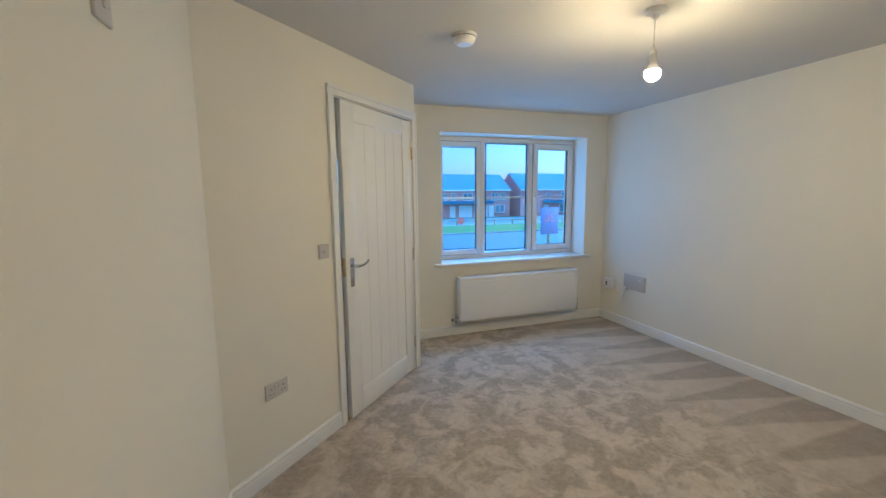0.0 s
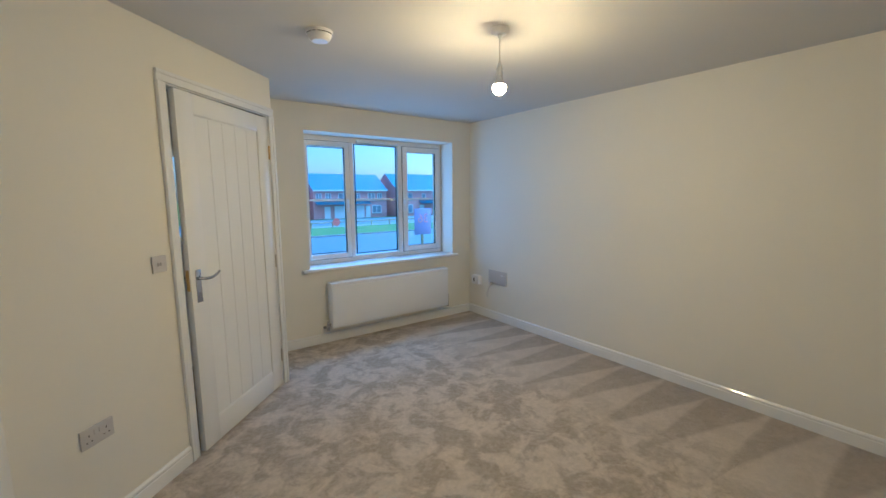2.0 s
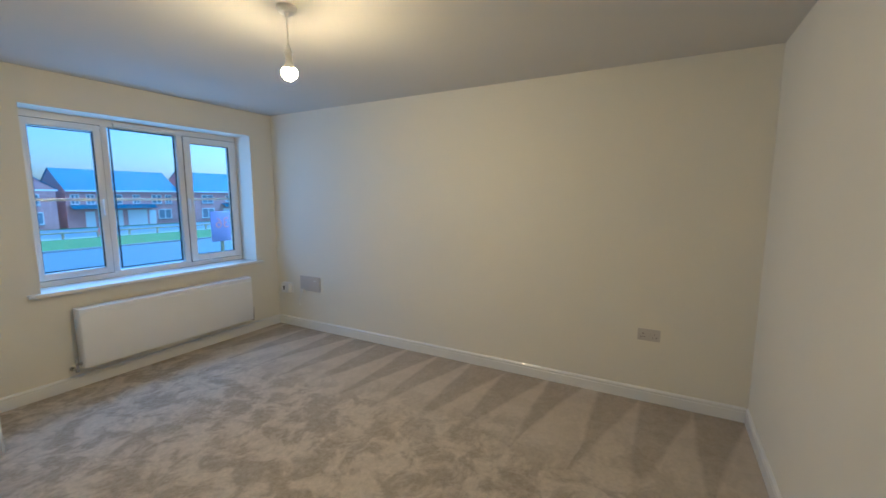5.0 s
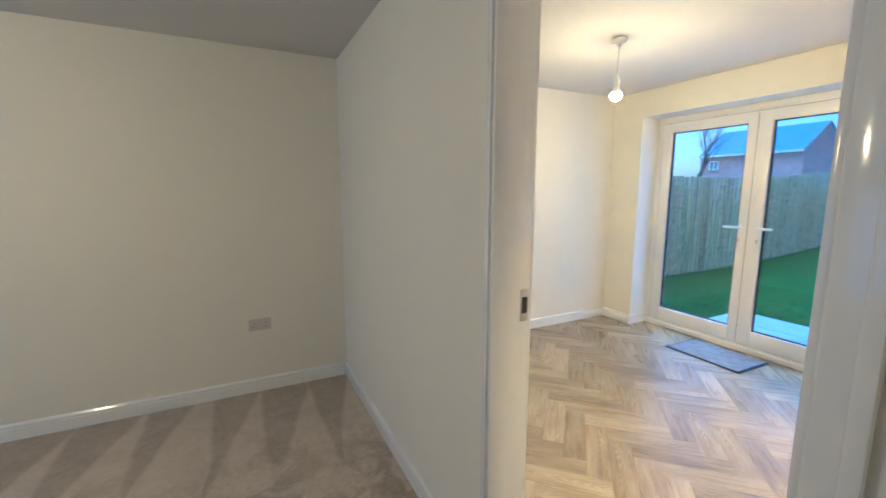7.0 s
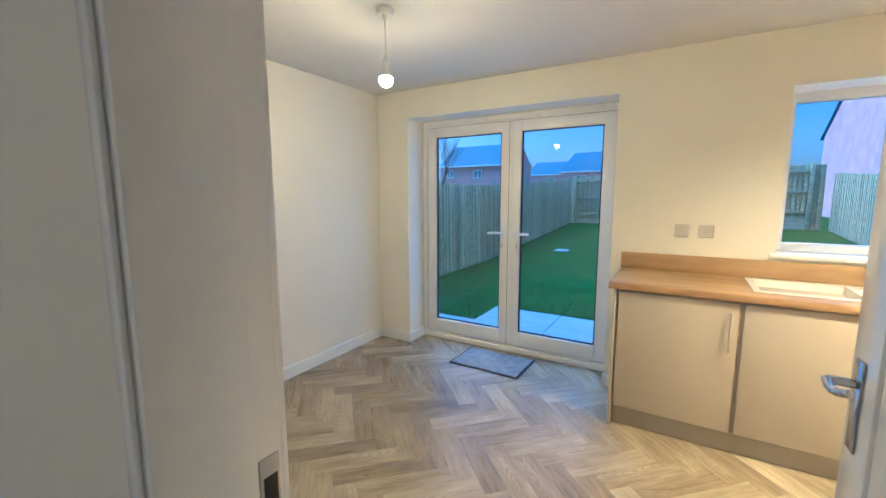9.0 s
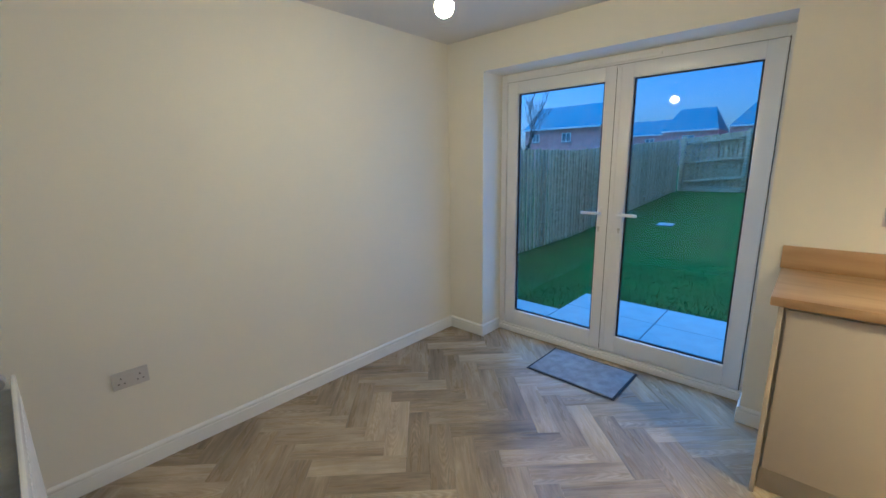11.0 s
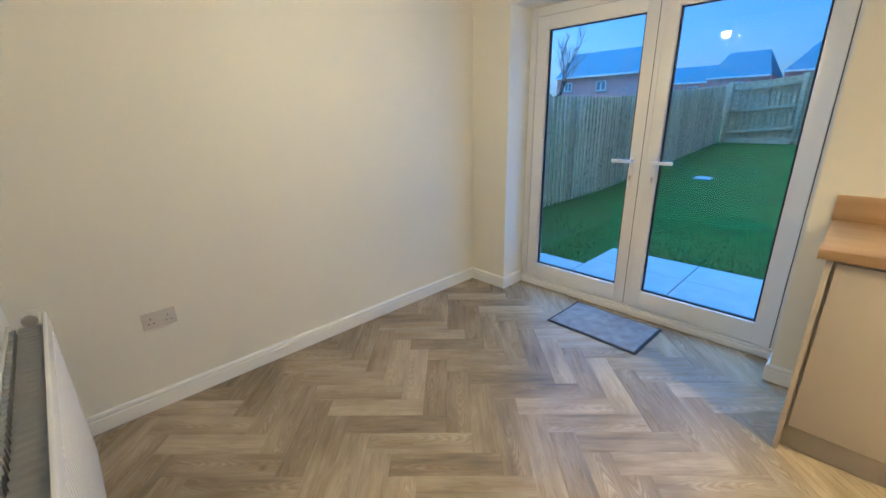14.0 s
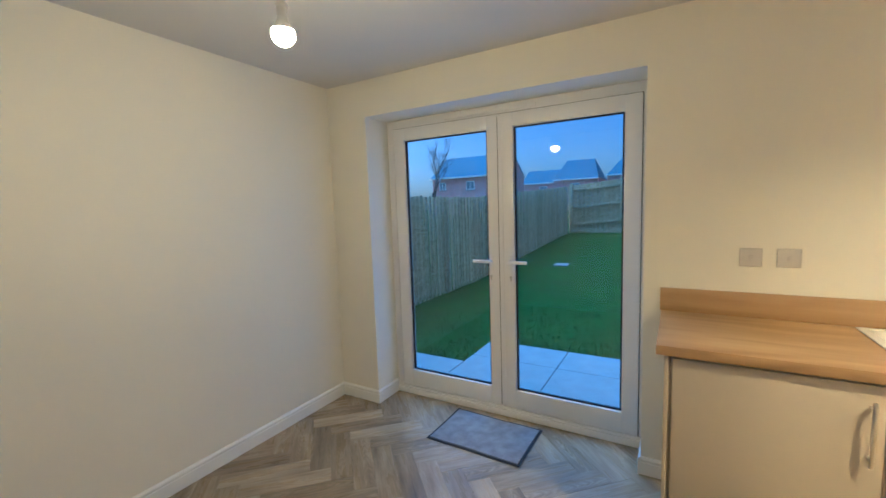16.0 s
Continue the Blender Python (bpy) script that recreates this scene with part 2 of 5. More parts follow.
def plank_mat():
    """Printed oak plank: fine straight grain, nested arches on some planks, a few knots, and a tone for each plank."""
    m = bpy.data.materials.new("grey_oak_plank")
    m.use_nodes = True
    t = m.node_tree
    b = t.nodes["Principled BSDF"]
    tc = t.nodes.new("ShaderNodeTexCoord")
    oi = t.nodes.new("ShaderNodeObjectInfo")

    def calc(op, a, b2=None, c=None):
        k = t.nodes.new("ShaderNodeMath")
        k.operation = op
        for i, v in enumerate((a, b2, c)):
            if v is None:
                continue
            if isinstance(v, (int, float)):
                k.inputs[i].default_value = v
            else:
                t.links.new(v, k.inputs[i])
        return k.outputs[0]

    def ramp01(v, lo, hi, to0=0.0, to1=1.0):
        k = t.nodes.new("ShaderNodeMapRange")
        for n, x in (("From Min", lo), ("From Max", hi), ("To Min", to0), ("To Max", to1)):
            k.inputs[n].default_value = x
        t.links.new(v, k.inputs["Value"])
        return k.outputs[0]
    rnd = oi.outputs["Random"]
    hash2 = calc("FRACT", calc("MULTIPLY", rnd, 57.31))
    hash3 = calc("FRACT", calc("MULTIPLY", rnd, 173.7))
    shift = t.nodes.new("ShaderNodeVectorMath")
    shift.operation = "SCALE"
    shift.inputs[0].default_value = (37.0, 19.0, 53.0)
    t.links.new(rnd, shift.inputs["Scale"])
    off = t.nodes.new("ShaderNodeVectorMath")
    t.links.new(tc.outputs["Object"], off.inputs[0])
    t.links.new(shift.outputs[0], off.inputs[1])

    def grain(sx, sy, detail, dist=0.0):
        mp = t.nodes.new("ShaderNodeMapping")
        mp.inputs["Scale"].default_value = (sx, sy, sy)
        t.links.new(off.outputs[0], mp.inputs["Vector"])
        n = t.nodes.new("ShaderNodeTexNoise")
        n.inputs["Scale"].default_value, n.inputs["Detail"].default_value, n.inputs["Distortion"].default_value = 1.0, detail, dist
        t.links.new(mp.outputs[0], n.inputs["Vector"])
        return n.outputs["Fac"]
    streak, hair, cloud, bend = grain(2.6, 30, 5, 0.3), grain(12, 330, 3), grain(3.2, 11, 3), grain(7, 22, 3)
    sep = t.nodes.new("ShaderNodeSeparateXYZ")
    t.links.new(tc.outputs["Object"], sep.inputs[0])
    yo = calc("SUBTRACT", sep.outputs["Y"], calc("MULTIPLY_ADD", hash3, 0.06, -0.03))
    arch = calc("MULTIPLY_ADD", calc("MULTIPLY", yo, yo), 3600.0, calc("MULTIPLY", sep.outputs["X"], 34.0))
    arch = calc("MULTIPLY_ADD", bend, 6.0, arch)
    line = ramp01(calc("PINGPONG", arch, 1.0), 0.15, 0.9)
    core = ramp01(calc("ABSOLUTE", yo), 0.022, 0.05, 1.0, 0.0)
    some = calc("MULTIPLY", calc("MULTIPLY", core, ramp01(hash2, 0.30, 0.55)), ramp01(cloud, 0.40, 0.60))
    tone = calc("MULTIPLY_ADD", rnd, 0.30, -0.33)
    tone = calc("MULTIPLY_ADD", streak, 0.74, tone)
    tone = calc("MULTIPLY_ADD", hair, 0.30, tone)
    tone = calc("MULTIPLY_ADD", cloud, 0.72, tone)
    tone = calc("ADD", tone, calc("MULTIPLY", some, calc("MULTIPLY_ADD", line, 0.20, -0.10)))
    knot = t.nodes.new("ShaderNodeTexVoronoi")
    knot.inputs["Scale"].default_value = 3.1
    t.links.new(off.outputs[0], knot.inputs["Vector"])
    tone = calc("SUBTRACT", tone, ramp01(knot.outputs["Distance"], 0.02, 0.075, 0.22, 0.0))
    r = t.nodes.new("ShaderNodeValToRGB")
    e = r.color_ramp.elements
    e[0].position, e[0].color = 0.18, (0.075, 0.060, 0.038, 1)
    e[1].position, e[1].color = 1.0, (0.50, 0.425, 0.29, 1)
    k = e.new(0.6)
    k.color = (0.27, 0.222, 0.140, 1)
    t.links.new(tone, r.inputs[0])
    t.links.new(r.outputs[0], b.inputs["Base Color"])
    t.links.new(ramp01(streak, 0.3, 0.7, 0.34, 0.24), b.inputs["Roughness"])
    bp = t.nodes.new("ShaderNodeBump")
    bp.inputs["Strength"].default_value, bp.inputs["Distance"].default_value = 0.2, 0.0008
    t.links.new(hair, bp.inputs["Height"])
    t.links.new(bp.outputs[0], b.inputs["Normal"])
    return m


M_PLANK = plank_mat()
M_OAK = wood_mat("oak_worktop", (0.27, 0.165, 0.06), (0.43, 0.29, 0.12), (0.54, 0.39, 0.18), 0.36, 0.5, 0.0)
M_FENCE = wood_mat("weathered_fence", (0.16, 0.125, 0.065), (0.46, 0.375, 0.21), (0.72, 0.61, 0.37), 0.85, 0.7, 0.22)


def carpet_mat():
    m = bpy.data.materials.new("carpet")
    m.use_nodes = True
    t = m.node_tree
    b = t.nodes["Principled BSDF"]
    b.inputs["Roughness"].default_value = 1.0
    b.inputs["Sheen Weight"].default_value = 0.04
    tc = t.nodes.new("ShaderNodeTexCoord")
    fine = t.nodes.new("ShaderNodeTexNoise")
    fine.inputs["Scale"].default_value, fine.inputs["Detail"].default_value = 330, 3
    t.links.new(tc.outputs["Object"], fine.inputs["Vector"])
    big = t.nodes.new("ShaderNodeTexNoise")
    big.inputs["Scale"].default_value, big.inputs["Detail"].default_value, big.inputs["Distortion"].default_value = 5.5, 7, 0.5
    big.inputs["Roughness"].default_value = 0.62
    t.links.new(tc.outputs["Object"], big.inputs["Vector"])
    # vacuum strokes: long wedges of brushed pile that lead to the party wall
    sep = t.nodes.new("ShaderNodeSeparateXYZ")
    t.links.new(tc.outputs["Object"], sep.inputs[0])

    def math_node(op, a, b2=None, c=None):
        k = t.nodes.new("ShaderNodeMath")
        k.operation = op
        for i, v in enumerate((a, b2, c)):
            if v is None:
                continue
            if isinstance(v, (int, float)):
                k.inputs[i].default_value = v
            else:
                t.links.new(v, k.inputs[i])
        return k.outputs[0]
    wob = t.nodes.new("ShaderNodeTexNoise")
    wob.inputs["Scale"].default_value, wob.inputs["Detail"].default_value = 2.3, 2
    t.links.new(tc.outputs["Object"], wob.inputs["Vector"])
    yy = math_node("MULTIPLY_ADD", wob.outputs["Fac"], 0.05, sep.outputs["Y"])
    yy = math_node("MULTIPLY_ADD", sep.outputs["X"], 0.13, yy)
    tooth = t.nodes.new("ShaderNodeTexWhiteNoise")
    tooth.noise_dimensions = "1D"
    t.links.new(math_node("FLOOR", math_node("DIVIDE", yy, 0.34)), tooth.inputs["W"])
    saw = math_node("PINGPONG", yy, 0.17)
    edge = math_node("MULTIPLY_ADD", sep.outputs["X"], 0.150, math_node("MULTIPLY_ADD", tooth.outputs["Value"], 0.07, -0.455))
    stroke = math_node("SUBTRACT", saw, edge)
    band = t.nodes.new("ShaderNodeMapRange")
    band.inputs["From Min"].default_value, band.inputs["From Max"].default_value = -0.012, 0.018
    t.links.new(stroke, band.inputs["Value"])
    reach = t.nodes.new("ShaderNodeMapRange")
    reach.inputs["From Min"].default_value, reach.inputs["From Max"].default_value = 2.55, 3.15
    reach.inputs["To Max"].default_value = 0.78
    t.links.new(math_node("MULTIPLY_ADD", wob.outputs["Fac"], 0.9, math_node("ADD", sep.outputs["X"], -0.45)), reach.inputs["Value"])
    # footmarks and brushed patches where the pile leans two ways
    patch = t.nodes.new("ShaderNodeMapRange")
    patch.inputs["From Min"].default_value, patch.inputs["From Max"].default_value = 0.44, 0.57
    t.links.new(big.outputs["Fac"], patch.inputs["Value"])
    clump = t.nodes.new("ShaderNodeTexNoise")
    clump.inputs["Scale"].default_value, clump.inputs["Detail"].default_value, clump.inputs["Roughness"].default_value = 38, 5, 0.65
    t.links.new(tc.outputs["Object"], clump.inputs["Vector"])
    mixf = t.nodes.new("ShaderNodeMix")
    mixf.data_type = "FLOAT"
    t.links.new(reach.outputs[0], mixf.inputs["Factor"])
    t.links.new(patch.outputs[0], mixf.inputs["A"])
    t.links.new(band.outputs[0], mixf.inputs["B"])
    rough_pile = math_node("MULTIPLY_ADD", clump.outputs["Fac"], 0.55, -0.275)
    rough_pile = math_node("MULTIPLY", rough_pile, math_node("MULTIPLY_ADD", reach.outputs[0], -0.55, 1.0))
    tone = math_node("MULTIPLY_ADD", fine.outputs["Fac"], 0.42, math_node("MULTIPLY_ADD", mixf.outputs["Result"], 0.29, 0.14))
    tone = math_node("ADD", tone, rough_pile)
    r = t.nodes.new("ShaderNodeValToRGB")
    e = r.color_ramp.elements
    e[0].position, e[0].color = 0.1, (0.25, 0.213, 0.16, 1)
    e[1].position, e[1].color = 0.9, (0.80, 0.715, 0.595, 1)
    t.links.new(tone, r.inputs[0])
    t.links.new(r.outputs[0], b.inputs["Base Color"])
    bp = t.nodes.new("ShaderNodeBump")
    bp.inputs["Strength"].default_value, bp.inputs["Distance"].default_value = 0.7, 0.006
    t.links.new(fine.outputs["Fac"], bp.inputs["Height"])
    t.links.new(bp.outputs[0], b.inputs["Normal"])
    return m


M_CARPET = carpet_mat()

# ---- mesh helpers ----


def box(bm, x0, x1, y0, y1, z0, z1, bev=0.0, segs=2):
    r = bmesh.ops.create_cube(bm, size=1)
    bmesh.ops.scale(bm, vec=(abs(x1 - x0), abs(y1 - y0), abs(z1 - z0)), verts=r["verts"])
    bmesh.ops.translate(bm, vec=((x0 + x1) / 2, (y0 + y1) / 2, (z0 + z1) / 2), verts=r["verts"])
    if bev:
        es = list({e for v in r["verts"] for e in v.link_edges})
        bmesh.ops.bevel(bm, geom=es, offset=bev, segments=segs, profile=0.5, affect="EDGES")
    return bm


def boxm(*a, **k):
    return box(bmesh.new(), *a, **k)


def cyl(bm, p, q, r, r2=None, n=24):
    p, q = Vector(p), Vector(q)
    m = Matrix.Translation((p + q) / 2) @ (q - p).to_track_quat("Z", "Y").to_matrix().to_4x4()
    bmesh.ops.create_cone(bm, cap_ends=True, segments=n, radius1=r, radius2=r if r2 is None else r2, depth=(q - p).length, matrix=m)
    return bm


def tube(bm, pts, r, n=12):
    for a, b in zip(pts, pts[1:]):
        cyl(bm, a, b, r, n=n)
    for p in pts[1:-1]:
        bmesh.ops.create_uvsphere(bm, u_segments=n, v_segments=8, radius=r, matrix=Matrix.Translation(p))
    return bm


def profile_run(bm, prof, p, q, side):
    """A moulding of profile [(out, up), ...] swept from p to q, standing out to the given side vector."""
    p, q, s = Vector(p), Vector(q), Vector(side)
    up = Vector((0, 0, 1))
    ends = []
    for e in (p, q):
        ends.append([bm.verts.new(e + s * o + up * u) for o, u in prof])
    k = len(prof)
    for i in range(k):
        j = (i + 1) % k
        bm.faces.new((ends[0][i], ends[0][j], ends[1][j], ends[1][i]))
    bm.faces.new(list(reversed(ends[0])))
    bm.faces.new(ends[1])
    return bm


def finish(bm, name, material, smooth=30):
    bmesh.ops.recalc_face_normals(bm, faces=bm.faces)
    me = bpy.data.meshes.new(name)
    bm.to_mesh(me)
    bm.free()
    me.materials.append(material)
    if smooth:
        me.polygons.foreach_set("use_smooth", [True] * len(me.polygons))
        me.set_sharp_from_angle(angle=radians(smooth))
    return me


def part(name, bm, material, parent, label=""):
    ob = new(name, finish(bm, name, material))
    ob.parent = parent
    if label:
        ob["label"] = label
    return ob


def solid(name, bm, material, label="", category="", group="", kind=""):
    return tagged(new(name, finish(bm, name, material)), label, category, group, kind)


def thing(name, label, category, group="", kind="", m=None):
    ob = tagged(new(name), label, category, group, kind)
    ob.empty_display_size = 0.05
    if m is not None:
        ob.matrix_world = m
    return ob


def structure(name, bm, material, label, category):
    return solid(name, bm, material, label, category, kind="structure")


# ---- large structure ----
FZ = -0.015                                    # finished floor
LX, LY0, LY1, LH = 3.79, 0.03, 4.53, 2.36     # living room: party wall, back wall, window wall, ceiling
KX, KY0, KY1, KH = 3.982, -0.13, -3.025, 2.43  # kitchen-diner
DX0, DX1, DH = 0.957, 1.765, 2.03              # doorway between the two
WX0, WX1, WZ0, WZ1 = 1.74, 3.515, 0.765, 2.11  # front window opening
FX0, FX1, FZ1 = 1.768, 3.618, 2.172             # french door opening
HX0 = -1.3                                     # kitchen's far end
EW = 0.36                                      # outer wall thickness
D0 = Vector((0.60, 3.185, 0))                  # a point on the angled wall's face
DD = Vector((math.sqrt(0.5), math.sqrt(0.5), 0))
DN = Vector((DD.y, -DD.x, 0))                  # out of the angled wall, into the living room
DIAG = Matrix.Translation(D0) @ Matrix.Rotation(radians(45), 4, "Z")  # local x along the wall, -y into the room

structure("floor", boxm(-0.3, LX + 0.2, -0.05, 4.9, -0.2, FZ), M_CARPET, "beige grey cut-pile carpet with vacuum strokes", "carpet")
subfloor = structure("floor_kitchen", boxm(HX0 - 0.2, KX + 0.2, KY1 - 0.30, -0.05, -0.2, FZ - 0.004), M_DARK, "grey oak herringbone vinyl plank floor", "floor")
structure("ceiling", boxm(-0.4, LX + 0.3, LY0, 5.0, LH, LH + 0.2), M_CEIL, "white living room ceiling, colour darkened to tone down the lamplight", "ceiling")
structure("ceiling_kitchen", boxm(HX0 - 0.3, KX + 0.3, KY1 - 0.3, LY0 - 0.004, KH, KH + 0.16), M_CEIL, "white kitchen ceiling, colour darkened to tone down the lamplight", "ceiling")
structure("wall_party", boxm(LX, LX + 0.35, LY0, 4.53, FZ - 0.05, LH), M_WALL, "off-white painted plaster party wall", "wall")
structure("wall_party_kitchen", boxm(KX, KX + 0.165, KY1, KY0, FZ - 0.05, KH), M_WALL, "off-white painted plaster kitchen side wall", "wall")
bm = bmesh.new()
box(bm, DX1 + 0.03, KX + 0.165, KY0, LY0, FZ - 0.05, KH)
box(bm, HX0, DX0 - 0.03, KY0, LY0, FZ - 0.05, KH)
box(bm, DX0 - 0.03, DX1 + 0.03, KY0, LY0, DH + 0.03, KH)
structure("wall_between", bm, M_WALL, "off-white plaster wall between living room and kitchen", "wall")
bm = bmesh.new()
box(bm, -0.3, 0.20, LY1, LY1 + EW, FZ - 0.05, LH)
box(bm, 1.10, WX0, LY1, LY1 + EW, FZ - 0.05, LH)
box(bm, 0.20, 1.10, LY1, LY1 + EW, 2.05, LH)
box(bm, WX1, LX + 0.35, LY1, LY1 + EW, FZ - 0.05, LH)
box(bm, WX0, WX1, LY1, LY1 + EW, FZ - 0.05, WZ0)
box(bm, WX0, WX1, LY1, LY1 + EW, WZ1, LH)
wall_front = structure("wall_front", bm, M_WALL, "off-white plaster wall around the front window", "wall")
bm = bmesh.new()
KWX0, KWX1, KWZ0, KWZ1 = -0.35, 0.80, 1.09, 2.10
box(bm, FX1, KX + 0.3, KY1 - EW, KY1, FZ - 0.05, KH)
box(bm, KWX1, FX0, KY1 - EW, KY1, FZ - 0.05, KH)
box(bm, HX0 - 0.3, KWX0, KY1 - EW, KY1, FZ - 0.05, KH)
box(bm, KWX0, KWX1, KY1 - EW, KY1, FZ - 0.05, KWZ0)
box(bm, KWX0, KWX1, KY1 - EW, KY1, KWZ1, KH)
box(bm, FX0, FX1, KY1 - EW, KY1, FZ1, KH)
structure("wall_garden", bm, M_WALL, "off-white plaster wall around the garden doors", "wall")
structure("wall_kitchen_end", boxm(HX0 - 0.15, HX0, KY1, LY0, FZ - 0.05, KH), M_WALL, "off-white plaster kitchen end wall", "wall")
structure("wall_near", boxm(-0.12, 0.0, LY0, 2.585, FZ - 0.05, LH), M_WALL, "off-white painted plaster living room wall", "wall")
structure("wall_hall_return", boxm(1.19, 1.30, 3.885, LY1, FZ - 0.05, LH), M_WALL, "off-white plaster return wall beside the window", "wall")
structure("wall_hall", boxm(-0.3, -0.2, 2.5, LY1, FZ - 0.05, LH), M_WALL, "off-white plaster hall wall", "wall")
bm = bmesh.new()
S0, S1 = 0.012, 0.925  # door opening along the angled wall
box(bm, -0.85, S0 - 0.03, 0, 0.11, FZ - 0.05, LH)
box(bm, S1 + 0.02, 0.99, 0, 0.11, FZ - 0.05, LH)
box(bm, S0 - 0.03, S1 + 0.02, 0, 0.11, 2.075 + 0.03, LH)
bm.transform(DIAG)
structure("wall_angled", bm, M_WALL, "off-white plaster wall set at an angle round the hall door", "wall")

# ---- trim ----
SKIRT = [(0, 0), (0.015, 0), (0.015, 0.070), (0.0125, 0.073), (0.0125, 0.077), (0.0145, 0.080), (0.0145, 0.089), (0.008, 0.098), (0, 0.100)]


def skirting(p, q, side):
    return structure("baseboard", profile_run(bmesh.new(), SKIRT, (*p, FZ + 0.001), (*q, FZ + 0.001), (*side, 0)), M_GLOSS, "white gloss painted moulded skirting board", "skirting board")


def on_diag(s, out=0.0):
    v = D0 + DD * s + DN * out
    return (v.x, v.y)


skirting((LX, LY0 + 0.015), (LX, LY1), (-1, 0))
skirting((1.30, LY1), (LX - 0.016, LY1), (0, -1))
skirting((1.30, 3.9), (1.30, LY1 - 0.016), (1, 0))
skirting((1.84, LY0), (LX - 0.001, LY0), (0, 1))
skirting((0.016, LY0), (0.90, LY0), (0, 1))
skirting((0, LY0), (0, 2.58), (1, 0))
skirting(on_diag(-0.845), on_diag(-0.045), (DN.x, DN.y))
skirting(on_diag(0.975), on_diag(1.0), (DN.x, DN.y))
skirting((KX, KY1 + 0.016), (KX, KY0 - 0.001), (-1, 0))
skirting((FX1, KY1), (KX - 0.001, KY1), (0, 1))
skirting((FX1, KY1 - 0.245), (FX1, KY1 + 0.015), (-1, 0))
skirting((FX0, KY1 - 0.245), (FX0, KY1 + 0.015), (1, 0))
skirting((1.655, KY1), (FX0, KY1), (0, 1))
skirting((1.84, KY0), (KX - 0.016, KY0), (0, -1))


def architrave_bm(x0, x1, top, w, t, y):
    """Moulded door surround on the face y = const (local), standing out to -y: two uprights and a head."""
    bm = bmesh.new()
    for a, b in ((x0 - w, x0), (x1, x1 + w)):
        outer, inner = (a, b) if b == x0 else (b, a)
        box(bm, a, b, y - t, y, FZ, top, 0.004)
        k = outer + (inner - outer) * 0.38
        box(bm, min(outer, k), max(outer, k), y - t - 0.005, y - t + 0.001, FZ, top, 0.0024)
    box(bm, x0 - w, x1 + w, y - t, y, top, top + w, 0.004)
    box(bm, x0 - w, x1 + w, y - t - 0.005, y - t + 0.001, top + w * 0.62, top + w, 0.0024)
    return bm


# doorway between living room and kitchen
bm = bmesh.new()
box(bm, DX1, DX1 + 0.03, KY0, LY0, FZ, DH + 0.03, 0.002)
box(bm, DX0 - 0.03, DX0, KY0, LY0, FZ, DH + 0.03, 0.002)
box(bm, DX0, DX1, KY0, LY0, DH, DH + 0.03, 0.002)
for x0, x1 in ((DX1 - 0.012, DX1 + 0.001), (DX0 - 0.001, DX0 + 0.012)):
    box(bm, x0, x1, KY0 + 0.045, LY0 - 0.001, FZ, DH, 0.002)
box(bm, DX0, DX1, KY0 + 0.045, LY0 - 0.001, DH - 0.012, DH + 0.001, 0.002)
structure("door_lining", bm, M_GLOSS, "white gloss painted door lining with stops", "door frame")
bm = architrave_bm(DX0 - 0.006, DX1 + 0.006, DH + 0.006, 0.062, 0.016, 0)
bm.transform(Matrix.Translation((0, KY0, 0)))
structure("trim_kitchen", bm, M_GLOSS, "white gloss moulded door architrave in the kitchen", "architrave")
bm = bmesh.new()
box(bm, DX1, DX1 + 0.022, LY0, LY0 + 0.007, FZ, DH + 0.006, 0.003)
box(bm, DX0 - 0.068, DX0 - 0.006, LY0, LY0 + 0.016, FZ, DH + 0.068, 0.004)
box(bm, DX0 - 0.068, DX0 - 0.045, LY0 + 0.015, LY0 + 0.021, FZ, DH + 0.068, 0.0024)
box(bm, DX0 - 0.0065, DX1 + 0.022, LY0, LY0 + 0.016, DH + 0.006, DH + 0.068, 0.004)
structure("trim_living", bm, M_GLOSS, "white gloss moulded door architrave in the living room", "architrave")
keep = thing("strike_plate", "steel strike plate let into the white door lining", "strike plate")
part("plate", boxm(DX1 - 0.0025, DX1 + 0.001, KY0 + 0.006, KY0 + 0.036, 1.0, 1.11, 0.0008), M_STEEL, keep)
part("latch_hole", boxm(DX1 - 0.0032, DX1 - 0.001, KY0 + 0.010, KY0 + 0.031, 1.027, 1.083), M_DARK, keep, "dark latch hole")

# angled hall door surround
bm = bmesh.new()
box(bm, S0 - 0.03, S0, 0.0, 0.11, FZ, 2.105, 0.002)
box(bm, S1, S1 + 0.02, 0.0, 0.11, FZ, 2.105, 0.002)
box(bm, S0, S1, 0.0, 0.11, 2.075, 2.105, 0.002)
for a, b in ((S0 - 0.001, S0 + 0.012), (S1 - 0.012, S1 + 0.001)):
    box(bm, a, b, 0.042, 0.075, FZ, 2.075, 0.002)
bm.transform(DIAG)
structure("door_lining_hall", bm, M_GLOSS, "white gloss painted hall door lining", "door frame")
bm = architrave_bm(S0 - 0.006, S1 + 0.006, 2.081, 0.058, 0.016, 0)
bm.transform(DIAG)
structure("trim_hall_door", bm, M_GLOSS, "white gloss moulded architrave round the hall door", "architrave")


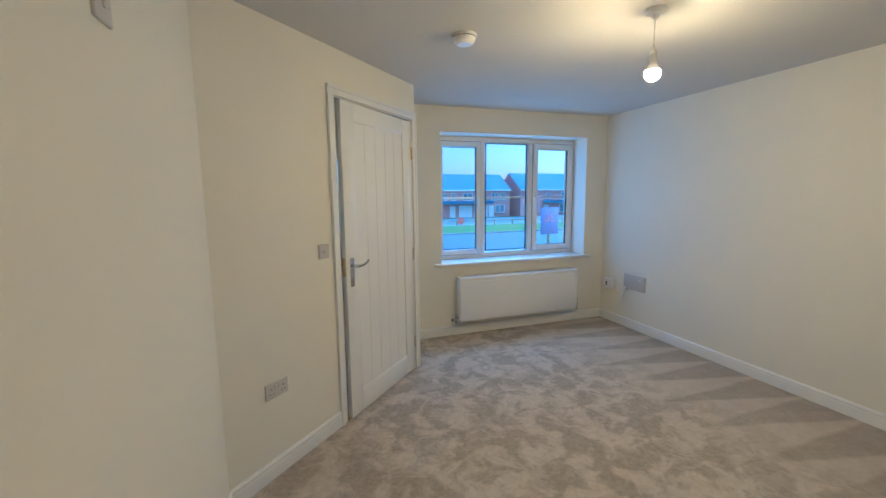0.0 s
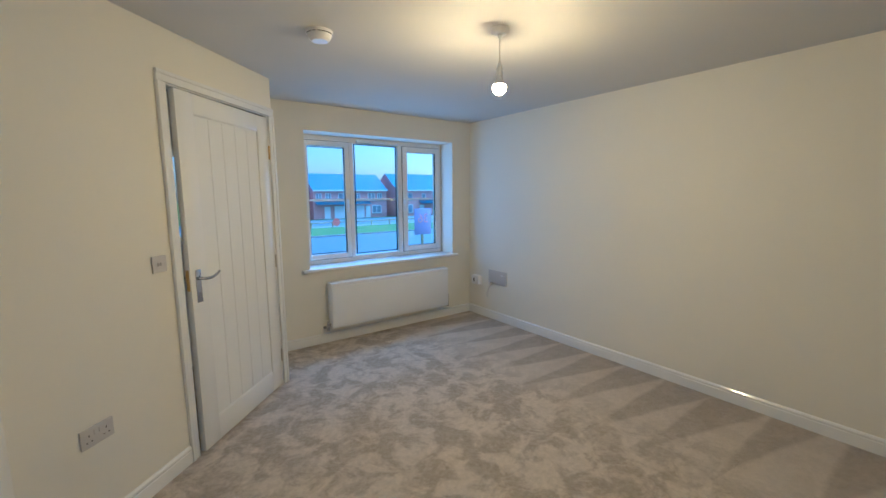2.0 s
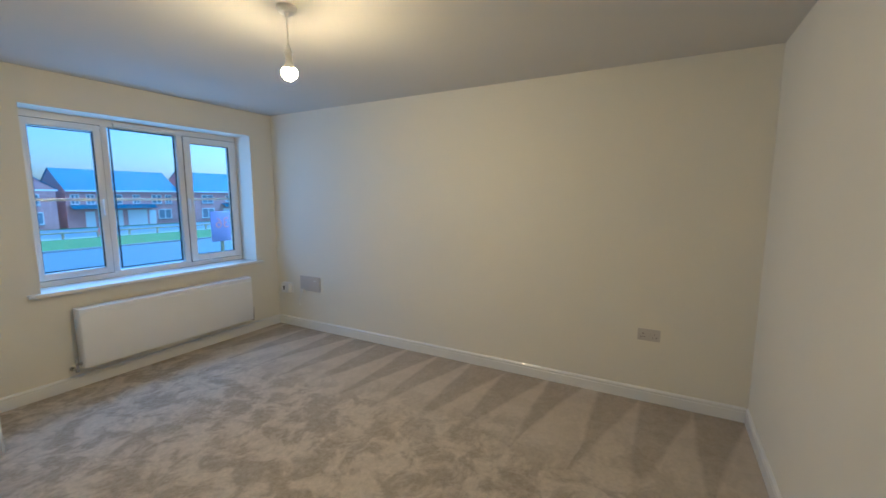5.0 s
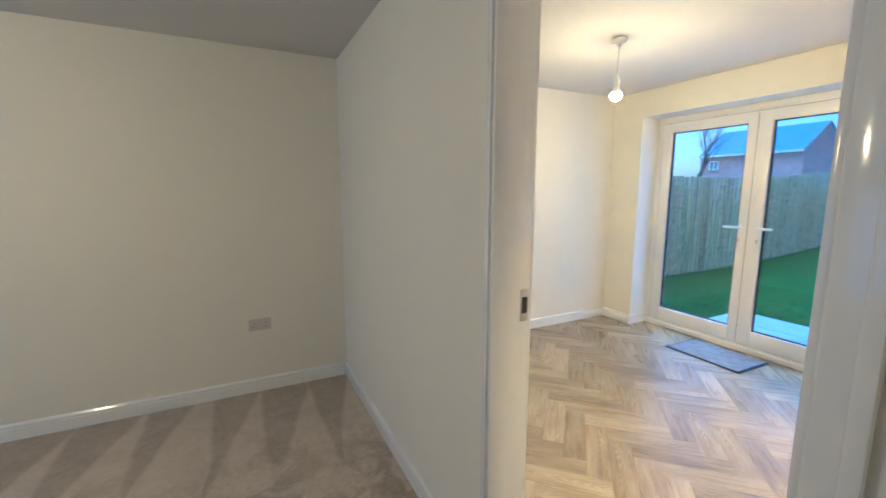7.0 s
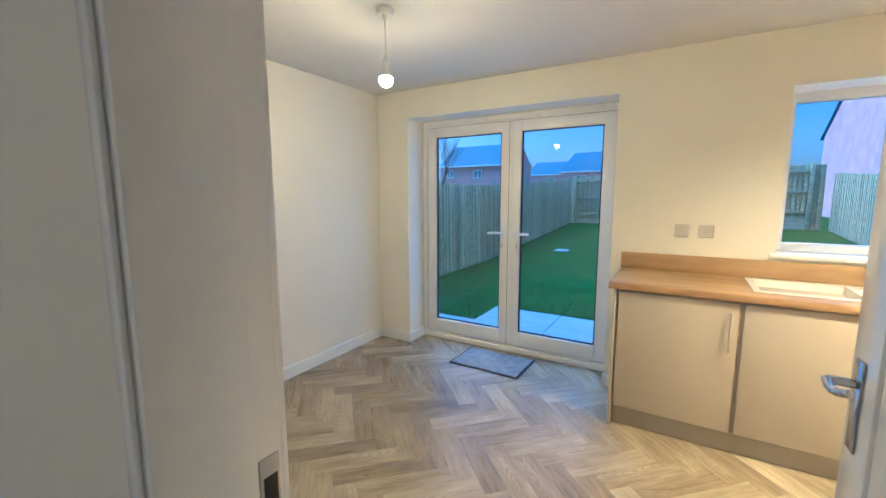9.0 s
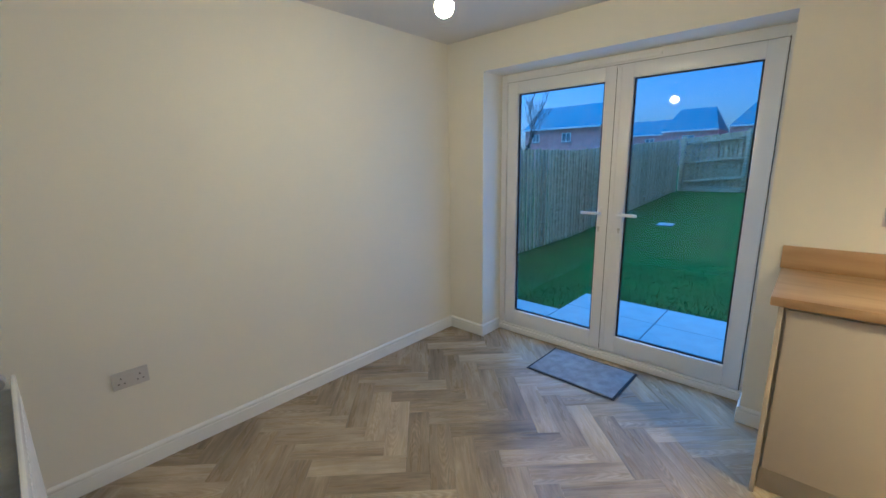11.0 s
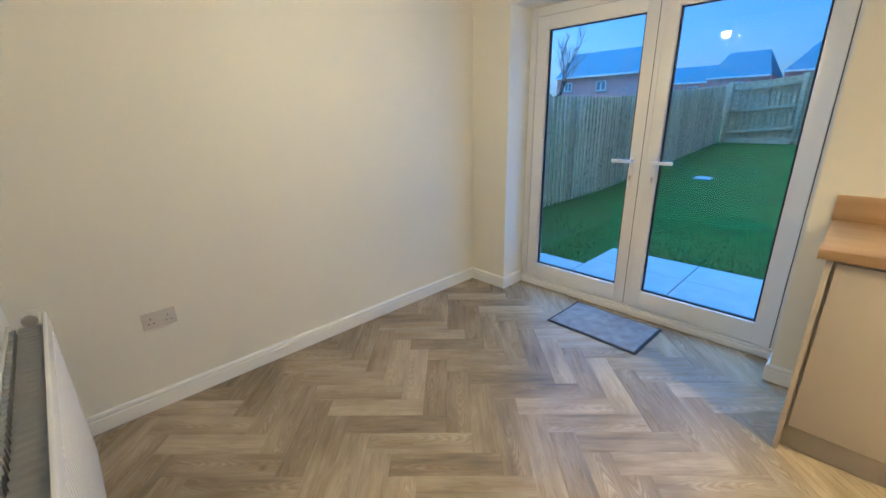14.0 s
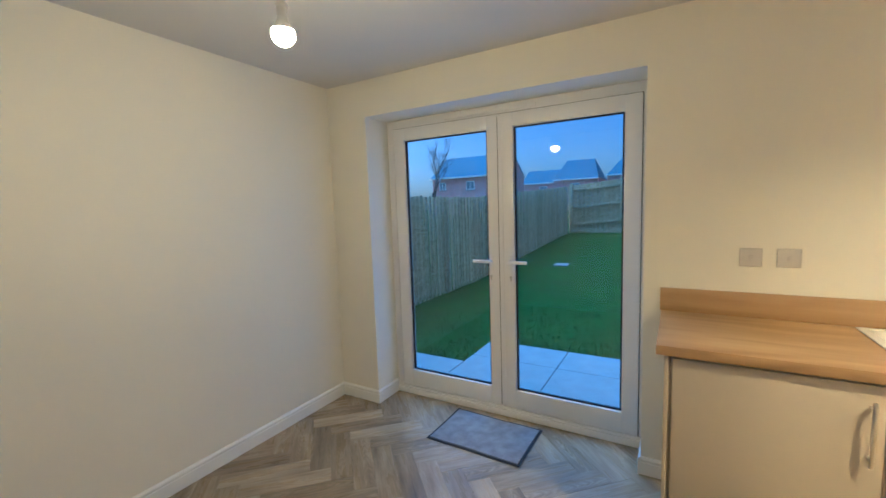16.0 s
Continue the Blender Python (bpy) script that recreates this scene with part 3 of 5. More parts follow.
def lever_handle(parent, m, flip=1):
    """Chrome lever on a rounded backplate; local x along the lever, y out of the door."""
    h = part("door_handle", boxm(-0.021, 0.021, 0, 0.006, -0.095, 0.095, 0.003), M_CHROME, parent, "polished chrome lever handle on a backplate")
    h.matrix_basis = m
    bm = bmesh.new()
    cyl(bm, (0, 0.005, 0.045), (0, 0.05, 0.045), 0.0095, n=20)
    pts = [Vector((flip * x, 0.05 + 0.004 * math.sin(x * 30), 0.045 - 0.004 * math.sin(x * 26.6) + 0.020 * (x / 0.118) ** 2)) for x in (0, 0.02, 0.04, 0.06, 0.08, 0.1, 0.118)]
    for i, (a, b) in enumerate(zip(pts, pts[1:])):
        cyl(bm, a, b, 0.0095 - i * 0.0006, 0.0095 - (i + 1) * 0.0006, n=16)
    for p in pts:
        bmesh.ops.create_uvsphere(bm, u_segments=14, v_segments=8, radius=0.0085, matrix=Matrix.Translation(p))
    part("lever", bm, M_CHROME, h)
    return h


def panel_door(name, label, w, h, t, m, grip):
    """Cottage door: stiles and rails round upright grooved boards. Local x from the hinges to the latch, face at y = 0."""
    d = tagged(new(name), label, "door")
    d.matrix_world = m
    bm = bmesh.new()
    st, tr, br = 0.13, 0.11, 0.15
    box(bm, 0, st, -t, 0, 0, h, 0.0015)
    box(bm, w - st, w, -t, 0, 0, h, 0.0015)
    box(bm, st - 0.001, w - st + 0.001, -t, 0, h - tr, h, 0.0015)
    box(bm, st - 0.001, w - st + 0.001, -t, 0, 0, br, 0.0015)
    # bevelled moulding where the panel meets the frame
    for z0, z1, s in ((br, br + 0.014, 1), (h - tr, h - tr - 0.014, -1)):
        for y, o in ((0, -1), (-t, 1)):
            vs = [bm.verts.new(v) for v in ((st, y, z0), (w - st, y, z0), (w - st, y + o * 0.0095, z1), (st, y + o * 0.0095, z1))]
            bm.faces.new(vs)
    part("door_frame", bm, M_GLOSS, d)
    n = 5
    bw = (w - 2 * st) / n
    for i in range(n):
        b = part("board", boxm(st + i * bw, st + (i + 1) * bw, -t + 0.007, -0.007, br - 0.01, h - tr + 0.01, 0.0035, 1), M_GLOSS, d)
    for z in (0.24, 1.0, 1.82):
        hb = bmesh.new()
        cyl(hb, (-0.004, 0.006, z - 0.05), (-0.004, 0.006, z + 0.05), 0.006, n=14)
        for k in (-0.018, 0.018):
            cyl(hb, (-0.004, 0.006, z + k - 0.0008), (-0.004, 0.006, z + k + 0.0008), 0.0067, n=14)
        box(hb, -0.0025, 0.0, -0.032, 0.004, z - 0.05, z + 0.05)
        part("hinge", hb, M_STEEL if z < 1.5 else M_BRASS, d, "steel butt hinge")
    lb = boxm(w - 0.001, w + 0.002, -t + 0.008, -0.008, 0.97, 1.09)
    latch = part("latch", lb, M_BRASS, d, "brass latch plate in the door edge")
    part("bolt", boxm(w, w + 0.011, -t + 0.013, -0.014, 1.022, 1.04, 0.002), M_BRASS, latch)
    lever_handle(d, Matrix.Translation((w - 0.055, 0, grip)), -1)
    lever_handle(d, Matrix.Translation((w - 0.055, -t, grip)) @ Matrix.Rotation(math.pi, 4, "Z"), 1)
    return d


hinge = D0 + DD * 0.918 + DN * 0.002
panel_door("door_1", "white painted cottage panel door standing slightly ajar", 0.881, 2.069, 0.035,
           Matrix.Translation((hinge.x, hinge.y, -0.006)) @ Matrix.Rotation(radians(225 + 1.7), 4, "Z"), 0.99)
panel_door("door_2", "white gloss cottage panel door standing open into the kitchen", 0.785, 1.99, 0.036,
           Matrix.Translation((0.996, -0.15, -0.006)) @ Matrix.Rotation(radians(-90.6), 4, "Z"), 1.04)

# ---- front window ----
WY = LY1 + 0.25


def pane(parent, x0, x1, z0, z1, y, name="pane"):
    g = part(name, boxm(x0, x1, y - 0.003, y + 0.003, z0, z1), M_GLASS, parent, "clear double glazing")
    g.visible_shadow = False
    return g


def ring(x0, x1, z0, z1, y0, y1, w, bev=0.004, wb=None):
    """A rectangular frame of member width w."""
    bm = bmesh.new()
    wb = wb or w
    box(bm, x0, x0 + w, y0, y1, z0, z1, bev)
    box(bm, x1 - w, x1, y0, y1, z0, z1, bev)
    box(bm, x0 + w - 0.002, x1 - w + 0.002, y0, y1, z1 - w, z1, bev)
    box(bm, x0 + w - 0.002, x1 - w + 0.002, y0, y1, z0, z0 + wb, bev)
    return bm


def glazed(parent, x0, x1, z0, z1, y, bars=()):
    """Gasket, pane and slim bars inside a frame of which the sight size is given; y is the room-side face."""
    part("gasket", ring(x0 - 0.002, x1 + 0.002, z0 - 0.002, z1 + 0.002, y + 0.012, y + 0.03, 0.007, 0), M_GASKET_GAP, parent, "black rubber glazing gasket")
    p = pane(parent, x0, x1, z0, z1, y + 0.03)
    for z in bars:
        part("glazing_bar", boxm(x0, x1, y + 0.034, y + 0.046, z - 0.011, z + 0.011, 0.002), M_UPVC, parent)
    return p


window_1 = thing("window_1", "white plastic three-light casement window over a tiled view of the street", "window", kind="structure")
window_1["label"] = "white plastic three-light casement window with mid bars"
part("window_frame", ring(WX0 - 0.01, WX1 + 0.01, WZ0 - 0.03, WZ1 + 0.01, WY, WY + 0.07, 0.068, wb=0.085), M_UPVC, window_1)
for mx in (2.313, 2.937):
    part("mullion", boxm(mx - 0.033, mx + 0.033, WY, WY + 0.07, WZ0 + 0.053, WZ1 - 0.058, 0.004), M_UPVC, window_1)
for x0, x1 in ((1.79, 2.291), (2.959, 3.49)):
    sash = part("sash", ring(x0, x1, 0.815, 2.053, WY - 0.016, WY + 0.05, 0.062 if x0 > 2 else 0.05), M_UPVC, window_1)
    # the shaded gap between sash and frame, drawn as a dark ring
    part("weather_seal", ring(x0 - 0.005, x1 + 0.005, 0.810, 2.058, WY - 0.004, WY + 0.003, 0.009, 0), M_GAP_SHADE, sash, "dark grey strip painting the shaded gap at the sash seal")
    k = 0.062 if x0 > 2 else 0.05
    glazed(window_1, x0 + k, x1 - k, 0.877, 1.992, WY - 0.016, (1.443,))
glazed(window_1, 2.365, 2.885, 0.842, 2.045, WY, (1.443,))
for hx in (2.262, 2.975):
    wh = part("window_handle", boxm(hx - 0.013, hx + 0.013, WY - 0.028, WY - 0.016, 1.38, 1.45, 0.004), M_UPVC, window_1, "white plastic window handle")
    part("grip", boxm(hx - 0.009, hx + 0.009, WY - 0.05, WY - 0.03, 1.31, 1.445, 0.006), M_UPVC, wh)
vent = part("trickle_vent", boxm(2.38, 2.88, WY - 0.032, WY + 0.001, 2.056, 2.094, 0.008), M_UPVC, window_1, "white slim trickle vent")
part("slot", boxm(2.42, 2.84, WY - 0.0335, WY - 0.0305, 2.070, 2.076), M_RADFIN, vent)
part("window_sill", boxm(1.663, 3.575, LY1 - 0.045, WY + 0.001, WZ0 - 0.026, WZ0 + 0.002, 0.006), M_GLOSS, window_1, "white gloss painted window board")


# ---- radiators ----
def radiator(name, label, x0, x1, z0, z1, m, ribs, valve_side):
    """Double panel radiator, local wall at y = 0, front at -y."""
    r = tagged(new(name), label, "radiator")
    r.matrix_world = m
    f, b = -0.145, -0.045
    bm = boxm(x0, x1, f, f + 0.014, z0, z1, 0.006)
    if not ribs:
        box(bm, x0 + 0.004, x1 - 0.004, f - 0.007, f + 0.002, z0 + 0.030, z1 - 0.034, 0.004)
    part("front_panel", bm, M_RAD, r)
    if ribs:
        n = int((x1 - x0 - 0.1) / 0.034)
        for i in range(n):
            x = x0 + 0.06 + i * 0.034
            box_bm = boxm(x, x + 0.016, f - 0.003, f + 0.004, z0 + 0.05, z1 - 0.05, 0.0028)
            part("rib", box_bm, M_RAD, r)
    part("back_panel", boxm(x0 + 0.005, x1 - 0.005, b, b + 0.012, z0 + 0.02, z1 - 0.02, 0.005), M_RAD, r)
    if ribs:
        step = 0.0333
        n = int((x1 - x0 - 0.09) / step)
        for ya, yb in ((f + 0.0155, b - 0.024), (b - 0.0015, b - 0.016)):
            prof = []
            for i in range(n):
                x = x0 + 0.05 + i * step
                prof += [(x, ya), (x + step * 0.22, ya), (x + step * 0.36, ya + (yb - ya) * 0.85), (x + step * 0.44, yb), (x + step * 0.72, yb), (x + step * 0.80, ya + (yb - ya) * 0.85)]
            bm = bmesh.new()
            lo = [bm.verts.new((x, y, z0 + 0.04)) for x, y in prof]
            hi = [bm.verts.new((x, y, z1 - 0.012)) for x, y in prof]
            for i in range(len(prof) - 1):
                bm.faces.new((lo[i], lo[i + 1], hi[i + 1], hi[i]))
            bmesh.ops.solidify(bm, geom=list(bm.faces), thickness=0.0028)
            part("convector", bm, M_RADFIN, r, "folded grey steel convector fins")
        for xe in (x0, x1 - 0.012):
            part("side_cover", boxm(xe, xe + 0.012, f + 0.012, b + 0.002, z0 + 0.01, z1 - 0.06, 0.003), M_RAD, r)
    else:
        part("top_grille", boxm(x0, x1, f + 0.012, b + 0.002, z1 - 0.006, z1 + 0.003, 0.002), M_RAD, r)
        for xe in (x0, x1 - 0.010):
            part("side_cover", boxm(xe, xe + 0.010, f + 0.012, b + 0.002, z0, z1 - 0.004, 0.003), M_RAD, r)
    for x in (x0 + 0.16, x1 - 0.16):
        part("bracket", boxm(x, x + 0.03, b + 0.01, 0, z0 + 0.04, z1 - 0.06), M_RAD, r)
    for x, s in ((x0, -1), (x1, 1)):
        bm = bmesh.new()
        cyl(bm, (x - s * 0.004, -0.095, z0 + 0.035), (x + s * 0.032, -0.095, z0 + 0.035), 0.011, n=16)
        cyl(bm, (x + s * 0.03, -0.095, z0 + 0.05), (x + s * 0.03, -0.095, z0 - 0.025), 0.012, n=16)
        if ribs:
            cyl(bm, (x + s * 0.03, -0.095, z0 - 0.02), (x + s * 0.03, -0.095, FZ), 0.0075, n=14)
        else:
            cyl(bm, (x + s * 0.03, -0.095, z0 - 0.018), (x + s * 0.03, 0.002, z0 - 0.018), 0.0075, n=14)
            cyl(bm, (x + s * 0.03, -0.006, z0 - 0.018), (x + s * 0.03, 0.0, z0 - 0.018), 0.018, n=18)
        v = part("valve", bm, M_CHROME, r, "chrome radiator valve and pipe tail")
        bm = bmesh.new()
        if s == valve_side:
            cyl(bm, (x + s * 0.03, -0.095, z0 + 0.048), (x + s * 0.03, -0.095, z0 + 0.125), 0.017, 0.015, n=24)
            for k in range(4):
                cyl(bm, (x + s * 0.03, -0.095, z0 + 0.06 + k * 0.015), (x + s * 0.03, -0.095, z0 + 0.066 + k * 0.015), 0.0182, n=24)
        else:
            cyl(bm, (x + s * 0.03, -0.095, z0 + 0.048), (x + s * 0.03, -0.095, z0 + 0.078), 0.012, 0.010, n=20)
        part("valve_cap", bm, M_PLASTIC, v)
    return r


radiator("radiator", "flat white panel radiator under the front window", 1.89, 3.335, 0.165, 0.622, Matrix.Translation((0, LY1, 0)), False, 1)


# ---- lamps ----
def pendant(x, y, ceil, zb, label, bulb=M_BULB):
    p = thing("pendant_light", label, "pendant light", "bare pendant lights", m=Matrix.Translation((x, y, 0)))
    bm = bmesh.new()
    cyl(bm, (0, 0, ceil - 0.012), (0, 0, ceil), 0.046, n=40)
    cyl(bm, (0, 0, ceil - 0.028), (0, 0, ceil - 0.012), 0.036, 0.046, n=40)
    cyl(bm, (0, 0, ceil - 0.05), (0, 0, ceil - 0.028), 0.008, 0.014, n=20)
    part("ceiling_rose", bm, M_UPVC, p, "white plastic ceiling rose")
    bm = bmesh.new()
    cyl(bm, (0, 0, zb + 0.12), (0, 0, ceil - 0.04), 0.0032, n=10)
    part("flex", bm, M_CABLE, p)
    bm = bmesh.new()
    cyl(bm, (0, 0, zb + 0.055), (0, 0, zb + 0.085), 0.0165, n=24)
    cyl(bm, (0, 0, zb + 0.085), (0, 0, zb + 0.092), 0.021, n=24)
    cyl(bm, (0, 0, zb + 0.092), (0, 0, zb + 0.128), 0.0165, 0.007, n=24)
    part("lamp_holder", bm, M_UPVC, p)
    bm = bmesh.new()
    bmesh.ops.create_uvsphere(bm, u_segments=32, v_segments=18, radius=0.036)
    bmesh.ops.bisect_plane(bm, geom=list(bm.verts) + list(bm.edges) + list(bm.faces), plane_co=(0, 0, 0.013), plane_no=(0, 0, 1), clear_outer=True)
    bm.transform(Matrix.Translation((0, 0, zb)))
    nk = bmesh.new()
    cyl(nk, (0, 0, zb + 0.0125), (0, 0, zb + 0.038), 0.0345, 0.020, n=32)
    cyl(nk, (0, 0, zb + 0.037), (0, 0, zb + 0.056), 0.020, 0.0145, n=32)
    part("bulb_base", nk, M_UPVC, p, "white plastic bulb base")
    part("bulb", bm, bulb, p, "lit warm white globe bulb")
    return p


pendant(2.067, 2.22, LH, 2.061, "bare bulb on a white flex over the carpet")
pendant(2.744, -1.607, KH, 2.070, "bare bulb on a white flex by the garden doors", M_BULB_KITCHEN)


def spotlight(x, y):
    d = thing("ceiling_spotlight", "white ceiling spotlight can over the kitchen floor", "ceiling light", "kitchen spotlights", m=Matrix.Translation((x, y, KH)))
    wall = [(0.036, 0.0), (0.042, 0.0), (0.042, -0.058), (0.040, -0.060), (0.036, -0.058)]
    bm, n = bmesh.new(), 36
    loops = [[bm.verts.new((r * math.cos(k * math.tau / n), r * math.sin(k * math.tau / n), z)) for k in range(n)] for r, z in wall]
    for p, q in zip(loops, loops[1:] + loops[:1]):
        for k in range(n):
            bm.faces.new((p[k], p[(k + 1) % n], q[(k + 1) % n], q[k]))
    part("can", bm, M_UPVC, d)
    bm = bmesh.new()
    cyl(bm, (0, 0, -0.028), (0, 0, -0.022), 0.0355, n=36)
    part("lens", bm, M_BULB_YELLOW, d, "lit warm yellow lens")
    return d


for x in (0.35, -0.75):
    spotlight(x, -1.75)

alarm = thing("smoke_alarm", "round white smoke alarm on the ceiling", "smoke alarm", m=Matrix.Translation((1.303, 2.80, LH)) @ Matrix.Scale(1.22, 4))
bm = bmesh.new()
cyl(bm, (0, 0, -0.012), (0, 0, 0), 0.058, n=40)
part("base", bm, M_UPVC, alarm)
bm = bmesh.new()
cyl(bm, (0, 0, -0.034), (0, 0, -0.015), 0.044, 0.053, n=40)
cyl(bm, (0, 0, -0.042), (0, 0, -0.034), 0.034, 0.043, n=40)
part("cover", bm, M_UPVC, alarm)
bm = bmesh.new()
for k in range(16):
    a = k * math.tau / 16
    box_c = Matrix.Rotation(a, 4, "Z") @ Matrix.Translation((0.0515, 0, -0.0135))
    r = bmesh.ops.create_cube(bm, size=1, matrix=box_c @ Matrix.Diagonal((0.004, 0.012, 0.003, 1)))
part("vent_slots", bm, M_DARK, alarm)


# ---- sockets and switches; local x across, y out of the wall ----
def faceplate(name, label, category, m, w, h, group=""):
    p = tagged(new(name), label, category, group)
    p.matrix_world = m
    part("plate", boxm(-w / 2, w / 2, 0, 0.0095, -h / 2, h / 2, 0.0032, 3), M_PLASTIC, p)
    return p


def double_socket(m, label):
    p = faceplate("double_socket", label, "socket", m, 0.146, 0.086)
    for s in (-1, 1):
        x = s * 0.038
        part("earth_pin", boxm(x - 0.0022, x + 0.0022, 0.0075, 0.0100, 0.005, 0.0145), M_DARK, p)
        for k in (-0.011, 0.011):
            part("pin_hole", boxm(x + k - 0.0035, x + k + 0.0035, 0.0075, 0.0100, -0.019, -0.014), M_DARK, p)
        part("rocker", boxm(s * 0.0115 - 0.0065, s * 0.0115 + 0.0065, 0.008, 0.0135, 0.006, 0.028, 0.0015), M_PLASTIC, p)
    for s in (-1, 1):
        bm = bmesh.new()
        cyl(bm, (s * 0.0603, 0.008, 0), (s * 0.0603, 0.0102, 0), 0.0035, n=12)
        part("screw", bm, M_STEEL, p)
    return p


def single_plate(m, label, rockers=1, name="light_switch", category="switch"):
    p = faceplate(name, label, category, m, 0.086, 0.086)
    for i in range(rockers):
        x = (i - (rockers - 1) / 2) * 0.016
        part("rocker", boxm(x - 0.0058, x + 0.0058, 0.008, 0.0135, -0.011, 0.011, 0.0015), M_PLASTIC, p)
    for s in (-1, 1):
        bm = bmesh.new()
        cyl(bm, (s * 0.0303, 0.008, 0), (s * 0.0303, 0.0102, 0), 0.0033, n=12)
        part("screw", bm, M_STEEL, p)
    return p


def wall_m(x, y, z, deg):
    return Matrix.Translation((x, y, z)) @ Matrix.Rotation(radians(deg), 4, "Z")


TO_MINUS_X, TO_PLUS_Y, TO_PLUS_X = 90, 0, -90
double_socket(wall_m(LX, 0.637, 0.485, TO_MINUS_X), "white double socket low on the party wall")
double_socket(wall_m(KX, -0.63, 0.48, TO_MINUS_X), "white double socket on the kitchen side wall")
double_socket(wall_m(*on_diag(-0.54), 0.466, 225), "white double socket on the angled wall")
single_plate(wall_m(*on_diag(-0.135), 1.15, 225), "white light switch beside the hall door", 2)
single_plate(wall_m(1.318, KY1, 1.214, TO_PLUS_Y), "white switched spur above the worktop", 1, "fused_spur", "switch")
single_plate(wall_m(1.178, KY1, 1.214, TO_PLUS_Y), "white appliance switch above the worktop", 1, "appliance_switch", "switch")
single_plate(wall_m(0, 1.735, 1.91, TO_PLUS_X), "white plate high on the near wall", 1, "media_plate", "wall plate")
single_plate(wall_m(0, 1.60, 1.93, TO_PLUS_X), "white aerial plate high on the near wall", 1, "aerial_plate", "wall plate")

mp = faceplate("media_outlet", "grey-white recessed media outlet on the party wall", "media outlet", wall_m(LX, 4.005, 0.505, TO_MINUS_X), 0.305, 0.165)
part("lid", boxm(-0.138, 0.138, 0.008, 0.013, -0.068, 0.068, 0.002), M_PLASTIC, mp)
part("label_bar", boxm(-0.1, -0.06, 0.0125, 0.0138, 0.03, 0.042), M_RADFIN, mp)
M_PLASTIC, M_KEEP = M_UPVC, M_PLASTIC
ms = faceplate("phone_socket", "white phone master socket in the corner", "socket", wall_m(LX, 4.36, 0.432, TO_MINUS_X), 0.15, 0.12)
part("body", boxm(-0.06, 0.06, 0.009, 0.06, -0.055, 0.055, 0.008), M_PLASTIC, ms)
part("port", boxm(0.0, 0.02, 0.0595, 0.0612, -0.024, 0.024), M_DARK, ms)
M_PLASTIC = M_KEEP
bm = bmesh.new()
tube(bm, [Vector((LX - 0.03, 4.11, 0.415)), Vector((LX - 0.034, 4.13, 0.36)), Vector((LX - 0.03, 4.16, 0.30)), Vector((LX - 0.024, 4.175, 0.262)),
          Vector((LX - 0.018, 4.165, 0.243)), Vector((LX - 0.012, 4.152, 0.262))], 0.0042)
box(bm, LX - 0.042, LX - 0.012, 4.09, 4.13, 0.40, 0.44, 0.006)
solid("cable_loop", bm, M_CABLE, "short white cable and plug hanging from the outlet", "cable")

# ---- kitchen ----
radiator("radiator", "white ribbed double panel radiator beside the kitchen doorway", 2.348, 3.598, 0.145, 0.79, Matrix.Translation((0, KY0, 0)), True, 0)
rad = bpy.data.objects["radiator.001"]
for x in (2.348, 3.598):
    s = -1 if x < 3 else 1
    bm = bmesh.new()
    cyl(bm, (x - s * 0.01, -0.095, 0.769), (x + s * 0.035, -0.095, 0.769), 0.022, 0.0255, n=28)
    cyl(bm, (x + s * 0.033, -0.095, 0.769), (x + s * 0.042, -0.095, 0.769), 0.0235, 0.021, n=28)
    c = part("thermostat_head" if s < 0 else "end_plug", bm, M_PLASTIC, rad, "white plastic cap on the radiator's top corner")
    bm = bmesh.new()
    cyl(bm, (x + s * 0.041, -0.095, 0.769), (x + s * 0.045, -0.095, 0.769), 0.0195, n=28)
    part("end_disc", bm, M_CAP, c)

FRONT = -2.447


def cabinet(x0, x1, handle_right, label):
    c = tagged(new("base_cabinet"), label, "kitchen cabinet", "kitchen base cabinets")
    c.matrix_world = Matrix.Translation((x0, FRONT, 0))
    w = x1 - x0
    part("body", boxm(0.0005, w - 0.0005, -0.55, -0.02, 0.13, 0.886), M_CAB, c)
    d = part("door", boxm(0.012, w - 0.012, -0.018, 0, 0.125, 0.872, 0.0015), M_CAB, c)
    hx = 0.048 if handle_right else w - 0.048
    bm = bmesh.new()
    box(bm, hx - 0.006, hx + 0.006, 0.024, 0.034, 0.60, 0.825, 0.0025)
    for z in (0.625, 0.80):
        box(bm, hx - 0.005, hx + 0.005, -0.001, 0.026, z - 0.005, z + 0.005, 0.001)
    part("handle", bm, M_STEEL, d, "brushed steel bar handle")
    part("kickboard", boxm(0, w, -0.07, -0.052, FZ + 0.001, 0.13), M_PLINTH, c, "beige kickboard")
    return c


xs = [1.636, 1.008, 0.41, -0.19, -0.79, -1.29]
for i, (b, a) in enumerate(zip(xs, xs[1:])):
    cabinet(a, b, True, "cashmere kitchen base cabinet under the oak worktop")
solid("end_panel", boxm(1.637, 1.655, KY1 + 0.001, FRONT + 0.004, FZ + 0.001, 0.886, 0.001), M_CAB, "cashmere end panel of the kitchen run", "end panel")
bm = bmesh.new()
SX0, SX1, SY0, SY1 = 0.10, 0.955, -2.985, -2.545
outer = [(HX0, KY1 + 0.001), (1.684, KY1 + 0.001), (1.684, -2.425), (HX0, -2.425)]
inner = [(SX0 + 0.02, SY0 + 0.02), (SX1 - 0.02, SY0 + 0.02), (SX1 - 0.02, SY1 - 0.02), (SX0 + 0.02, SY1 - 0.02)]
lo, hi, li, hj = ([bm.verts.new((x, y, z)) for x, y in loop] for loop, z in ((outer, 0.886), (outer, 0.926), (inner, 0.886), (inner, 0.926)))
